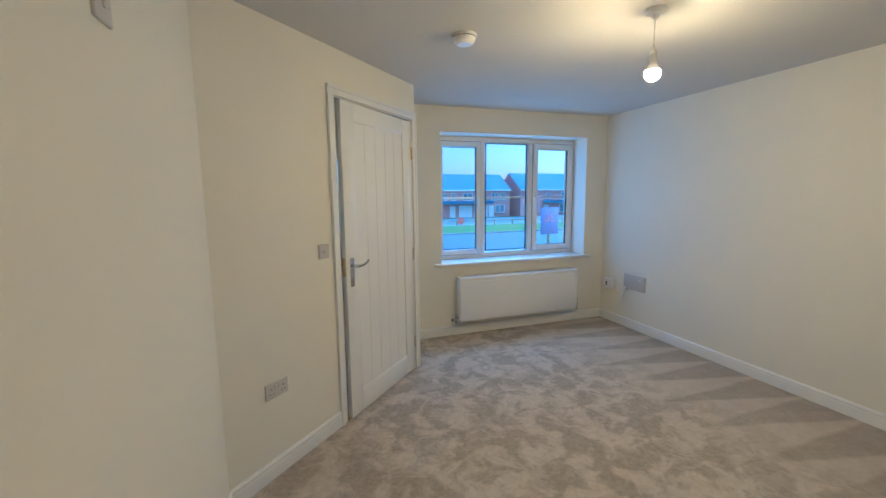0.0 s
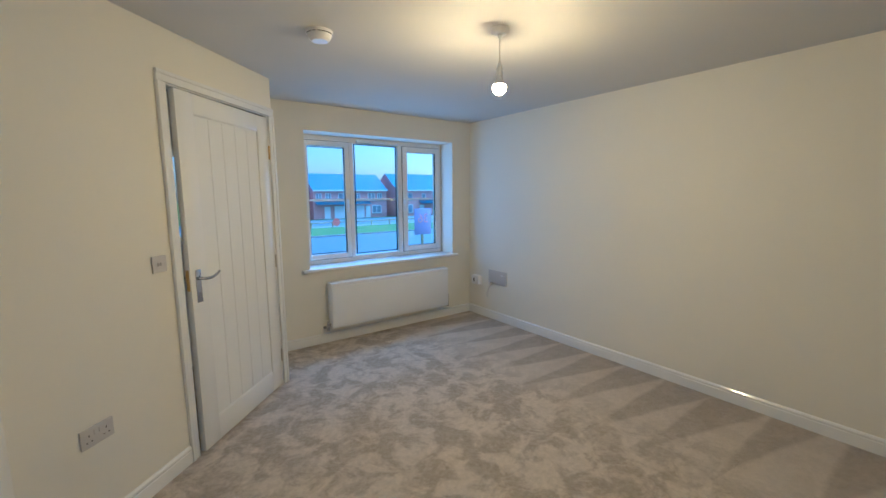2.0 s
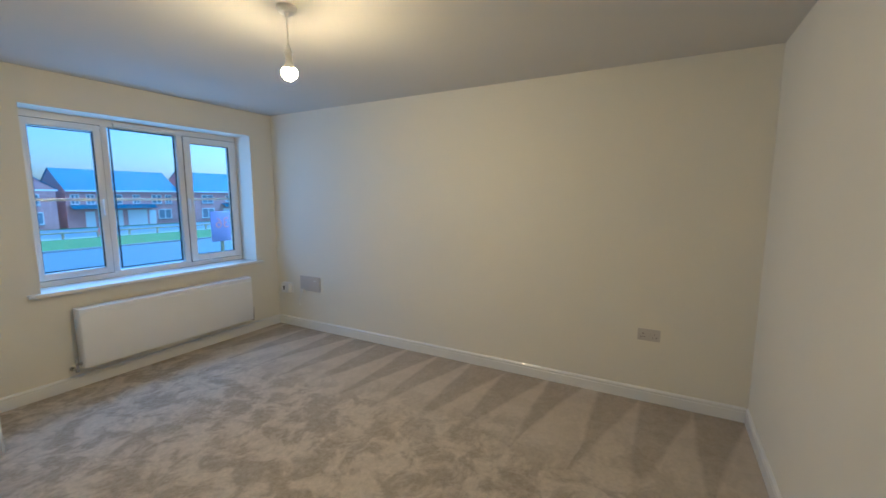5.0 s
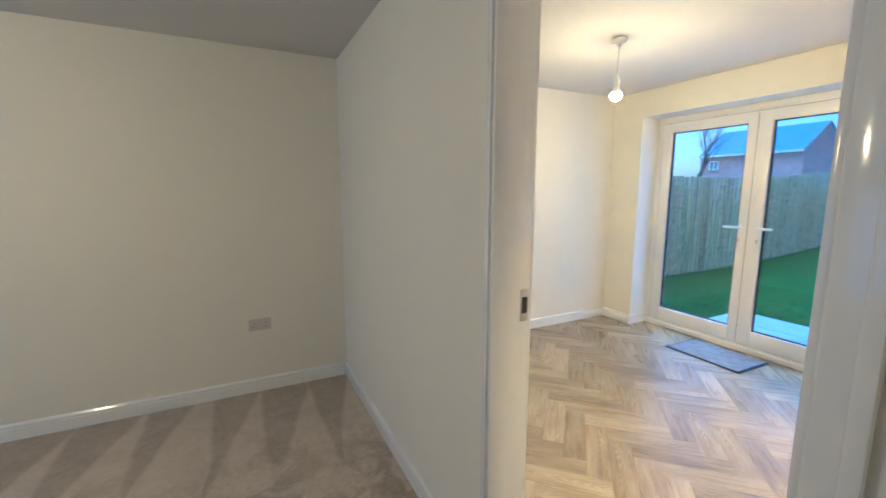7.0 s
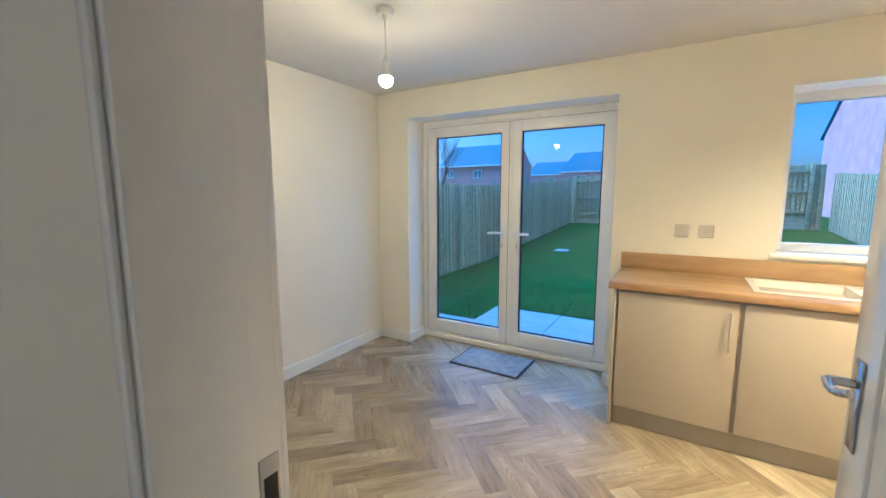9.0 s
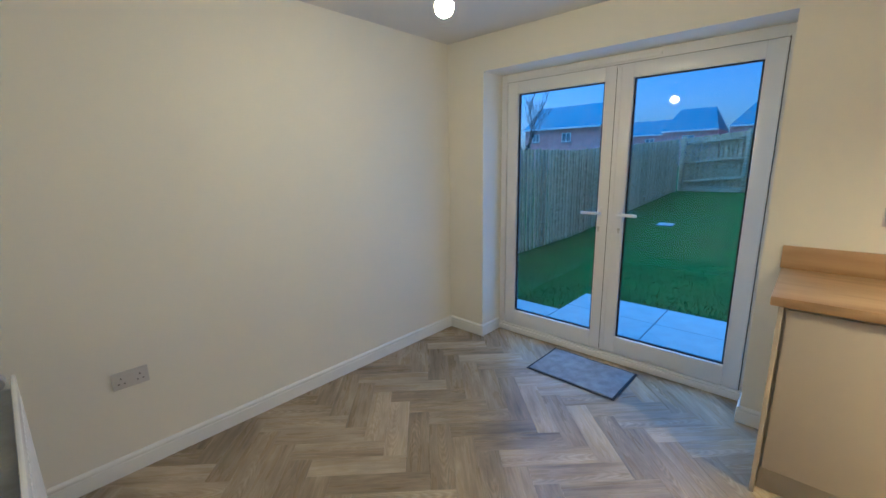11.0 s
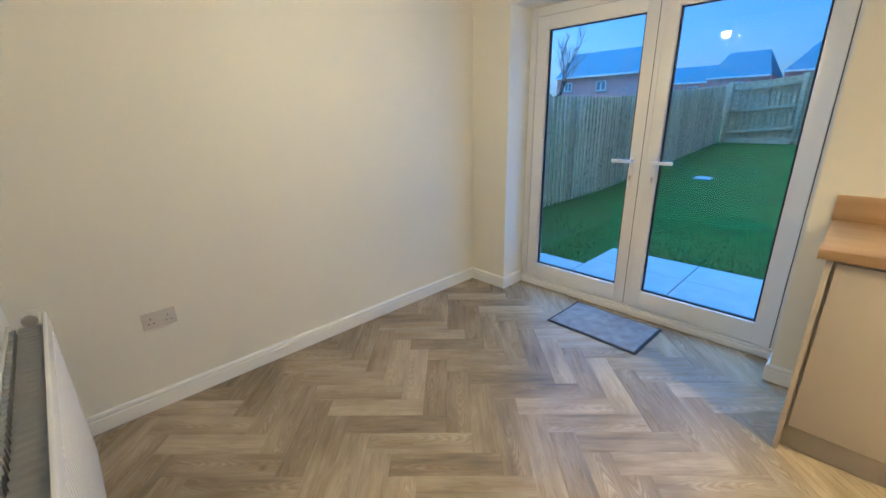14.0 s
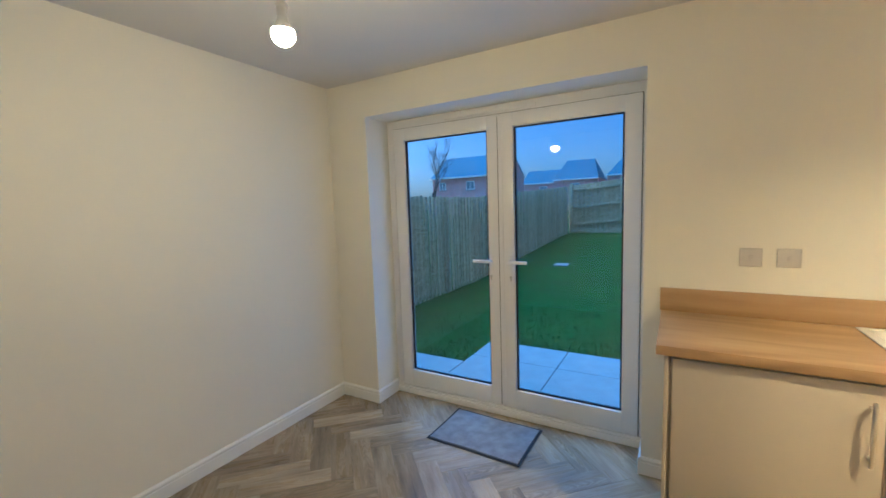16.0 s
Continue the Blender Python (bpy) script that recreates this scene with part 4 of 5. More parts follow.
for i in range(4):
    j = (i + 1) % 4
    for quad in ((lo[i], lo[j], hi[j], hi[i]), (li[i], li[j], hj[j], hj[i]), (hi[i], hi[j], hj[j], hj[i]), (lo[i], lo[j], li[j], li[i])):
        bm.faces.new(quad)
bmesh.ops.recalc_face_normals(bm, faces=bm.faces)
bmesh.ops.bevel(bm, geom=[e for e in bm.edges if e.calc_face_angle() > 0.5], offset=0.003, segments=2, profile=0.5, affect="EDGES")
solid("worktop", bm, M_OAK, "oak effect worktop with square edge", "worktop")
solid("upstand", boxm(HX0, 1.690, KY1 + 0.001, KY1 + 0.019, 0.927, 1.045, 0.002), M_OAK, "oak effect upstand along the kitchen wall", "upstand")
snk = thing("sink", "white composite inset sink in the oak worktop", "sink")
part("rim", ring(SX0, SX1, 0, 0.44, 0.0, 0.007, 0.035, 0.003), M_SINK, snk)
snk.children[0].matrix_basis = Matrix.Translation((0, SY0, 0.926)) @ Matrix(((1, 0, 0, 0), (0, 0, 1, 0), (0, 1, 0, 0), (0, 0, 0, 1)))
bm = bmesh.new()
for a, b2, dep in ((SX1 - 0.47, SX1 - 0.03, 0.17), (SX0 + 0.03, SX1 - 0.48, 0.012)):
    z = 0.930
    top = [(a, SY0 + 0.03), (b2, SY0 + 0.03), (b2, SY1 - 0.03), (a, SY1 - 0.03)]
    k = 0.03 if dep > 0.1 else 0.004
    bot = [(a + k, SY0 + 0.03 + k), (b2 - k, SY0 + 0.03 + k), (b2 - k, SY1 - 0.03 - k), (a + k, SY1 - 0.03 - k)]
    tv = [bm.verts.new((x, y, z)) for x, y in top]
    bv = [bm.verts.new((x, y, z - dep)) for x, y in bot]
    for i in range(4):
        bm.faces.new((tv[i], tv[(i + 1) % 4], bv[(i + 1) % 4], bv[i]))
    bm.faces.new(bv)
part("bowl", bm, M_SINK, snk)
part("divider", boxm(SX1 - 0.485, SX1 - 0.465, SY0 + 0.03, SY1 - 0.03, 0.923, 0.932, 0.002), M_SINK, snk)

# kitchen window over the sink
window_2 = thing("window_2", "white plastic kitchen window over the sink", "window", kind="structure")
KWY = KY1 - 0.25
part("window_frame", ring(KWX0 - 0.01, KWX1 + 0.01, KWZ0 - 0.02, KWZ1 + 0.01, KWY - 0.07, KWY, 0.07), M_UPVC, window_2)
part("mullion", boxm(0.19, 0.26, KWY - 0.07, KWY, KWZ0 + 0.05, KWZ1 - 0.06, 0.004), M_UPVC, window_2)
for a, b2 in ((KWX0 + 0.06, 0.19), (0.26, KWX1 - 0.06)):
    pane(window_2, a, b2, KWZ0 + 0.05, KWZ1 - 0.06, KWY - 0.03)
part("window_sill", boxm(KWX0 - 0.03, KWX1 + 0.035, KWY, KY1 + 0.03, KWZ0 - 0.026, KWZ0, 0.005), M_GLOSS, window_2, "white gloss window board")

# ---- garden doors ----
FY = KY1 - 0.263
garden = thing("door_3", "white plastic double garden doors, closed and glazed", "door", kind="structure")
bm = bmesh.new()
box(bm, FX0 - 0.01, FX0 + 0.05, FY - 0.07, FY, FZ, FZ1 + 0.01, 0.004)
box(bm, FX1 - 0.05, FX1 + 0.01, FY - 0.07, FY, FZ, FZ1 + 0.01, 0.004)
box(bm, FX0 + 0.048, FX1 - 0.048, FY - 0.07, FY, 2.100, FZ1 + 0.01, 0.004)
box(bm, FX0 + 0.048, FX1 - 0.048, FY - 0.07, FY, FZ, 0.058, 0.004)
part("frame", bm, M_UPVC, garden)
bm = bmesh.new()
box(bm, FX0 + 0.002, FX1 - 0.002, FY - 0.001, FY + 0.025, FZ, 0.032, 0.006)
box(bm, FX0 + 0.002, FX1 - 0.002, FY - 0.001, FY + 0.012, 0.030, 0.05, 0.004)
part("threshold", bm, M_UPVC, garden, "white plastic door threshold")
part("trickle_vent", boxm(2.42, 3.1, FY - 0.001, FY + 0.016, 2.122, 2.147, 0.005), M_UPVC, garden, "white slim trickle vent")
MEET = 2.672
for x0, x1, hx, s in ((1.803, MEET - 0.0005, 2.60, -1), (MEET + 0.0005, 3.552, 2.745, 1)):
    leaf_bm = ring(x0, x1, 0.055, 2.106, FY - 0.052, FY + 0.016, 0.094, 0.006, 0.136)
    leaf = part("door_leaf", leaf_bm, M_UPVC, garden)
    # black ring put in for the shade of the gap round the leaf
    part("weather_seal", ring(x0 - 0.0035, x1 + 0.0035, 0.0515, 2.1095, FY - 0.003, FY + 0.003, 0.008, 0), M_GASKET_GAP, leaf, "black strip painting the shaded gap round the leaf")
    a, b2 = x0 + 0.098, x1 - 0.098
    part("gasket", ring(a - 0.002, b2 + 0.002, 0.191, 2.014, FY - 0.026, FY - 0.004, 0.009, 0), M_GASKET_GAP, leaf, "black rubber glazing gasket")
    g = part("pane", boxm(a, b2, FY - 0.024, FY - 0.018, 0.189, 2.014), M_WET, leaf, "clear double glazing with beads of damp")
    g.visible_shadow = False
    hd = part("door_handle", boxm(hx - 0.015, hx + 0.015, FY + 0.015, FY + 0.025, 0.925, 1.145, 0.004), M_UPVC, garden, "white plastic lever handle")
    bm = bmesh.new()
    cyl(bm, (hx, FY + 0.02, 1.11), (hx, FY + 0.062, 1.11), 0.011, n=18)
    box(bm, min(hx - s * 0.012, hx + s * 0.125), max(hx - s * 0.012, hx + s * 0.125), FY + 0.052, FY + 0.070, 1.099, 1.121, 0.006)
    part("lever", bm, M_UPVC, hd)
    bm = bmesh.new()
    cyl(bm, (hx, FY + 0.0245, 1.003), (hx, FY + 0.029, 1.003), 0.0095, n=18)
    box(bm, hx - 0.0052, hx + 0.0052, FY + 0.0245, FY + 0.029, 0.975, 1.003, 0.001)
    lock = part("lock_barrel", bm, M_STEEL, hd, "steel key cylinder")
# black strip put in for the shade beside the meeting bead
part("meeting_seal", boxm(MEET + 0.012, MEET + 0.0155, FY + 0.014, FY + 0.0185, 0.07, 2.088), M_GASKET_GAP, garden, "black strip painting the shaded gap where the leaves meet")
part("meeting_bead", boxm(MEET - 0.02, MEET + 0.012, FY + 0.014, FY + 0.022, 0.07, 2.088, 0.004), M_UPVC, garden)

doormat = thing("doormat", "grey barrier doormat, pile lightened for sky sheen, with dark rubber edge", "doormat", m=Matrix.Translation((2.694, -2.981, FZ + 0.0005)) @ Matrix.Rotation(radians(-1.3), 4, "Z"))


def mat_sheet(hw, hd, z0, z1):
    """A thin sheet that ripples a little and lifts at one far corner."""
    bm = bmesh.new()
    nx, ny = 24, 14

    def lift(x, y):
        corner = max(0.0, x / 0.32 - 0.45) * max(0.0, -y / 0.217 + 0.2)
        return 0.014 * corner ** 2 + 0.0016 * (1 + math.sin(x * 17 + y * 6))
    top, low = ([[bm.verts.new((x, y, z + lift(x, y))) for x in np.linspace(-hw, hw, nx)] for y in np.linspace(-hd, hd, ny)] for z in (z1, z0))
    for j in range(ny - 1):
        for i in range(nx - 1):
            bm.faces.new((top[j][i], top[j][i + 1], top[j + 1][i + 1], top[j + 1][i]))
            bm.faces.new((low[j][i], low[j + 1][i], low[j + 1][i + 1], low[j][i + 1]))
    rim = [(0, i) for i in range(nx)] + [(j, nx - 1) for j in range(1, ny)] + [(ny - 1, i) for i in range(nx - 2, -1, -1)] + [(j, 0) for j in range(ny - 2, 0, -1)]
    for (j, i), (q, p) in zip(rim, rim[1:] + rim[:1]):
        bm.faces.new((top[j][i], low[j][i], low[q][p], top[q][p]))
    return bm


part("backing", mat_sheet(0.32, 0.217, 0.0005, 0.005), M_RUBBER, doormat, "black rubber edge")
part("tufted_top", mat_sheet(0.303, 0.20, 0.0045, 0.010), M_DOORMAT, doormat)

# ---- hall behind the angled door ----
door_4 = thing("door_4", "white front door with a tall glass light", "door", kind="structure")
bm = bmesh.new()
box(bm, 0.205, 0.62, LY1 + 0.1, LY1 + 0.15, 0.0, 2.045, 0.003)
box(bm, 0.90, 1.095, LY1 + 0.1, LY1 + 0.15, 0.0, 2.045, 0.003)
box(bm, 0.619, 0.901, LY1 + 0.1, LY1 + 0.15, 0.0, 1.15, 0.003)
box(bm, 0.619, 0.901, LY1 + 0.1, LY1 + 0.15, 1.82, 2.045, 0.003)
part("leaf", bm, M_UPVC, door_4)
pane(door_4, 0.62, 0.90, 1.15, 1.82, LY1 + 0.125)

# ---- outdoors ----


def lie(y):
    """Height of the open ground: it falls away to the street and climbs at the garden's end."""
    if y > 6:
        return -0.16 - 0.038 * min(y - 6, 90)
    if y < -8.5:
        return -0.12 + 0.054 * min(-8.5 - y, 8.5)
    return -0.12


bm = bmesh.new()
gx = [-400, -120, -40, -10, 0, 4, 8, 20, 45, 80, 150, 400]
gy = [-400, -150, -76.5, -40, -25, -17, -14, -12, -10, -8.5, -6, -3.4, 0, 4.5, 6, 15, 30, 60, 96, 200, 400]
grid = [[bm.verts.new((x, y, lie(y))) for x in gx] for y in gy]
for j in range(len(gy) - 1):
    for i in range(len(gx) - 1):
        bm.faces.new((grid[j][i], grid[j][i + 1], grid[j + 1][i + 1], grid[j + 1][i]))
structure("ground", bm, M_LAWN, "mown green lawn and verges", "lawn")


def strip(name, y0, y1, lift, material, label, category, x0=-200, x1=300):
    """A band of ground along x that follows the fall of the land."""
    bm = bmesh.new()
    ys = [y0 + (y1 - y0) * k / 4 for k in range(5)]
    rows = [[bm.verts.new((x, y, lie(y) + lift)) for x in (x0, x1)] for y in ys]
    for a, b in zip(rows, rows[1:]):
        bm.faces.new((a[0], a[1], b[1], b[0]))
    r = bmesh.ops.extrude_face_region(bm, geom=list(bm.faces))
    bmesh.ops.translate(bm, vec=(0, 0, -lift - 0.05), verts=[v for v in r["geom"] if isinstance(v, bmesh.types.BMVert)])
    return structure(name, bm, material, label, category)


strip("pavement", 9.5, 11.3, 0.06, M_SLAB, "pale concrete pavement", "pavement")
strip("road", 11.45, 22.0, 0.015, M_TARMAC, "wet grey tarmac street", "road")
strip("kerb", 11.3, 11.45, 0.09, M_SLAB, "concrete kerb", "kerb")
strip("kerb_far", 22.0, 22.15, 0.09, M_SLAB, "concrete kerb", "kerb")
strip("pavement_far", 33.2, 35.0, 0.05, M_SLAB, "pale footpath across the street", "pavement")
strip("verge", 22.15, 33.2, 0.03, M_VERGE, "pale green grass verge across the street", "grass")
strip("road_far", 35.2, 60.0, 0.02, M_TARMAC, "grey tarmac drive before the far houses", "road")

# knee rail along the far verge
rail = thing("knee_rail", "low timber knee rail along the green verge", "fence")
for k in range(34):
    x = 4 + k * 1.8
    z = lie(33.5)
    part("post", boxm(x - 0.06, x + 0.06, 33.44, 33.56, z - 0.1, z + 0.5, 0.01), M_FENCE, rail)
bm = boxm(3.5, 64, 33.40, 33.5, lie(33.5) + 0.38, lie(33.5) + 0.46, 0.01)
part("rail", bm, M_FENCE, rail)


def house(x0, x1, y0, y1, eaves, ridge, base, front, openings, label, hip=0.0, along_x=True):
    """Brick house; ridge along x (or y), facing -y (front = -1) or +y (front = 1)."""
    h = tagged(new("house"), label, "house")
    h.matrix_world = Matrix.Translation((0, 0, base))
    bm = boxm(x0, x1, y0, y1, -2.0, eaves)
    if not hip:
        if along_x:
            ym = (y0 + y1) / 2
            for x in (x0, x1):
                a = [bm.verts.new(v) for v in ((x, y0, eaves), (x, y1, eaves), (x, ym, ridge - 0.08))]
                bm.faces.new(a)
        else:
            xm = (x0 + x1) / 2
            for y in (y0, y1):
                a = [bm.verts.new(v) for v in ((x0, y, eaves), (x1, y, eaves), (xm, y, ridge - 0.08))]
                bm.faces.new(a)
    part("wall", bm, M_BRICK, h)
    bm = bmesh.new()
    o = 0.35
    if along_x:
        ym, e = (y0 + y1) / 2, eaves - 0.12
        c = [(x0 - 0.12, y0 - o, e), (x1 + 0.12, y0 - o, e), (x1 + 0.12, y1 + o, e), (x0 - 0.12, y1 + o, e), (x0 - 0.12 + hip, ym, ridge), (x1 + 0.12 - hip, ym, ridge)]
        faces = ((0, 1, 5, 4), (2, 3, 4, 5), (1, 2, 5), (3, 0, 4))
    else:
        xm, e = (x0 + x1) / 2, eaves - 0.12
        c = [(x0 - o, y0 - 0.12, e), (x1 + o, y0 - 0.12, e), (x1 + o, y1 + 0.12, e), (x0 - o, y1 + 0.12, e), (xm, y0 - 0.12 + hip, ridge), (xm, y1 + 0.12 - hip, ridge)]
        faces = ((1, 2, 5, 4), (3, 0, 4, 5), (0, 1, 4), (2, 3, 5))
    v = [bm.verts.new(p) for p in c]
    for f in faces[:2] if not hip else faces:
        bm.faces.new([v[i] for i in f])
    bmesh.ops.solidify(bm, geom=list(bm.faces), thickness=0.14)
    part("roof", bm, M_ROOF, h, "grey tiled roof with the sky's blue sheen in its colour")
    bm = bmesh.new()
    ye = y0 if front < 0 else y1
    box(bm, x0 - 0.1, x1 + 0.1, min(ye + front * 0.3, ye + front * 0.42), max(ye + front * 0.3, ye + front * 0.42), eaves - 0.25, eaves - 0.05)
    part("gutter", bm, M_GARAGE, h, "white fascia and gutter")
    for kind, x, w, z0, z1 in openings:
        yf = ye + front * 0.03
        if kind == "window":
            wd = part("window", ring(x - w / 2, x + w / 2, z0, z1, yf - 0.06, yf + 0.06, 0.09, 0), M_GARAGE, h, "white casement window")
            part("pane", boxm(x - w / 2 + 0.08, x + w / 2 - 0.08, yf - 0.02, yf + 0.02, z0 + 0.08, z1 - 0.08), M_PANE_FAR, wd)
            part("sill", boxm(x - w / 2 - 0.1, x + w / 2 + 0.1, yf - 0.1, yf + 0.1, z0 - 0.12, z0 - 0.01), M_SLAB, wd)
            if w > 0.8:
                part("mullion", boxm(x - 0.05, x + 0.05, yf - 0.05, yf + 0.05, z0 + 0.09, z1 - 0.09), M_GARAGE, wd)
        elif kind == "garage":
            gd = part("garage_door", boxm(x - w / 2, x + w / 2, yf - 0.05, yf + 0.04, z0, z1), M_GARAGE, h, "white garage door")
            for q in range(1, 5):
                zz = z0 + (z1 - z0) * q / 5
                part("rib", boxm(x - w / 2 + 0.05, x + w / 2 - 0.05, yf - 0.065, yf + 0.055, zz - 0.02, zz + 0.02), M_GARAGE, gd)
        elif kind == "door":
            part("door", boxm(x - w / 2, x + w / 2, yf - 0.05, yf + 0.05, z0, z1), M_GARAGE, h, "white front door")
        elif kind == "canopy":
            cb = bmesh.new()
            yo = ye + front * 1.0
            cv = [cb.verts.new(q) for q in ((x - w / 2, ye, z1), (x + w / 2, ye, z1), (x + w / 2, yo, z0), (x - w / 2, yo, z0))]
            cb.faces.new(cv)
            bmesh.ops.solidify(cb, geom=list(cb.faces), thickness=0.12)
            part("canopy", cb, M_ROOF, h, "grey tiled lean-to canopy with the sky's blue sheen in its colour")
    return h


BZ = lie(68)
left_open = [("window", x, w, 3.0, 4.3) for x, w in ((23.2, 0.9), (24.8, 0.9), (27.4, 1.8), (30.0, 0.9), (32.6, 1.3), (34.2, 0.9))]
left_open += [("garage", x, 2.4, 0.0, 2.2) for x in (27.0, 30.0)]
left_open += [("window", 33.6, 1.8, 0.8, 2.2), ("door", 24.6, 1.0, 0, 2.1), ("door", 31.9, 0.9, 0, 2.1), ("canopy", 27.4, 9.6, 2.45, 3.0)]
house(22.3, 35.6, 66, 74.5, 4.9, 7.7, BZ, -1, left_open, "brick terrace with white garage doors across the street")
house(11.5, 20.8, 64.0, 73.5, 4.9, 8.2, BZ, -1,
      [("window", 13.6, 1.2, 3.0, 4.3), ("window", 18.4, 1.8, 3.0, 4.3), ("window", 13.6, 1.8, 0.8, 2.2), ("door", 16.2, 1.0, 0, 2.1), ("window", 18.6, 1.8, 0.8, 2.2)],
      "brick house with its gable to the street", along_x=False)
house(36.9, 62, 64.5, 73, 4.9, 7.9, BZ, -1,
      [("window", 39.2, 1.8, 3.0, 4.3), ("window", 42.6, 0.8, 3.2, 4.2), ("window", 46.2, 1.8, 3.0, 4.3), ("window", 50.5, 1.8, 3.0, 4.3),
       ("window", 55, 1.8, 3.0, 4.3), ("window", 39.2, 2.0, 0.7, 2.2), ("door", 42.2, 1.0, 0, 2.1), ("window", 46.0, 2.0, 0.7, 2.2),
       ("door", 49.6, 1.0, 0, 2.1), ("canopy", 46, 9, 2.4, 2.95), ("window", 53.5, 2.0, 0.7, 2.2)], "brick semi-detached houses across the street")

# the plot board on the front lawn, seen from behind through its thin sheet
sign = thing("plot_sign", "purple plot number board on a post", "sign", m=Matrix.Translation((5.475, 8.2, lie(8.2))))
part("post", boxm(-0.025, 0.025, 0.0, 0.05, -0.2, 1.40, 0.004), M_FENCE, sign)
board = part("board", boxm(-0.22, 0.22, -0.02, -0.001, 0.85, 1.43, 0.004), M_SIGN, sign)
txt = bpy.data.curves.new("number", "FONT")
txt.body, txt.size, txt.align_x, txt.align_y, txt.extrude = "36", 0.29, "CENTER", "CENTER", 0.002
tob = bpy.data.objects.new("number_curve", txt)
scene.collection.objects.link(tob)
bpy.context.view_layer.update()
tme = bpy.data.meshes.new_from_object(tob.evaluated_get(bpy.context.evaluated_depsgraph_get()))
bpy.data.objects.remove(tob)
tme.transform(Matrix.Translation((0, -0.0225, 1.20)) @ Matrix.Rotation(math.pi / 2, 4, "X") @ Matrix.Diagonal((-1, 1, 1, 1)))
tme.flip_normals()
tme.materials.append(M_DIGIT)
num = new("number", tme)
num.parent = board
num["label"] = "pale pink number 36 showing reversed"

# patio slabs
patio = structure("patio", box(boxm(-2.6, 3.5, -4.96, KY1 - EW, -0.3, -0.108), 3.5, 5.3, -4.26, KY1 - EW, -0.3, -0.108), M_SLAB, "pale grey paving slabs outside the garden doors", "patio")
slab_mesh = {}


def slab(x0, x1, y0, y1):
    key = (round(x1 - x0, 3), round(y1 - y0, 3))
    if key not in slab_mesh:
        slab_mesh[key] = finish(boxm(-key[0] / 2 + 0.0025, key[0] / 2 - 0.0025, -key[1] / 2 + 0.0025, key[1] / 2 - 0.0025, -0.03, 0, 0.004, 1), "slab", M_SLAB)
    ob = new("slab", slab_mesh[key])
    ob.parent = patio
    ob.location = ((x0 + x1) / 2, (y0 + y1) / 2, -0.092)


for i in range(7):
    x1 = 3.5 - i * 0.9
    for y1, d in ((-3.41, 0.45), (-3.86, 0.6), (-4.46, 0.5)):
        slab(x1 - 0.9, x1, y1 - d, y1)
for i in range(2):
    slab(3.5 + i * 0.9, 4.4 + i * 0.9, -4.26, -3.41)

cover = thing("manhole_cover", "grey metal drain cover set in the lawn", "drain cover", m=Matrix.Translation((4.05, -10.6, lie(-10.6) + 0.004)) @ Matrix.Rotation(radians(-3.1), 4, "X"))
part("frame", boxm(-0.17, 0.17, -0.17, 0.17, -0.03, 0.012, 0.004), M_TARMAC, cover)
part("lid", boxm(-0.15, 0.15, -0.15, 0.15, 0.008, 0.018, 0.003), M_SLAB, cover)

# blades of grass over the part of the lawn outside the doors
rng = np.random.default_rng(11)
N = 36000
gx_ = rng.uniform(-0.6, 5.28, N)
gd = np.where(gx_ > 3.5, 4.27, 4.97) + 2.8 * rng.uniform(0, 1, N) ** 2
gz = np.array([lie(-d) for d in gd])
ang, tall, wide = rng.uniform(0, math.tau, N), rng.uniform(0.012, 0.034, N) * np.clip(1.3 - 0.35 * (gd - 4.8), 0.3, 1.3), np.full(N, 0.0022)
lean = rng.normal(0, 0.014, (N, 2))
co = np.empty((N, 3, 3))
co[:, 0] = np.stack([gx_ - np.cos(ang) * wide, -gd - np.sin(ang) * wide, gz], 1)
co[:, 1] = np.stack([gx_ + np.cos(ang) * wide, -gd + np.sin(ang) * wide, gz], 1)
co[:, 2] = np.stack([gx_ + lean[:, 0], -gd + lean[:, 1], gz + tall], 1)
gm = bpy.data.meshes.new("grass")
gm.from_pydata(co.reshape(-1, 3).tolist(), [], np.arange(3 * N).reshape(-1, 3).tolist())
gm.normals_split_custom_set_from_vertices([(0, 0, 1)] * (3 * N))
gm.materials.append(M_GRASS)
tagged(new("grass", gm), "short mown green grass blades on the lawn", "grass", kind="stuff")

# garden fences: feather-edge boards on rails and posts
FXL, FYE = 5.32, -17.0
board_meshes = []
for k in range(5):
    bm = boxm(-0.034, 0.034, -0.009, 0.009, 0, 1.78 + 0.012 * (k % 3), 0.003, 1)
    board_meshes.append(finish(bm, "board", M_FENCE))
back_mesh = finish(boxm(-0.046, 0.046, -0.009, 0.009, 0, 1.78, 0.003, 1), "board", M_FENCE)
foot_mesh = finish(boxm(-0.041, 0.041, -0.009, 0.009, -0.3, 1.79, 0.003, 1), "board", M_FENCE)
side_fence = thing("garden_fence", "weathered double-slatted timber fence along the lawn", "fence")
end_fence = thing("garden_fence", "weathered timber fence across the garden's end with rails showing", "fence")
far_side = thing("garden_fence", "weathered double-slatted timber fence on the neighbour's side", "fence")
rng = random.Random(4)


def rise(x):
    """The end fence climbs away from its corner."""
    return lie(FYE) + 0.09 * max(0.0, min(FXL - x, 2.9))


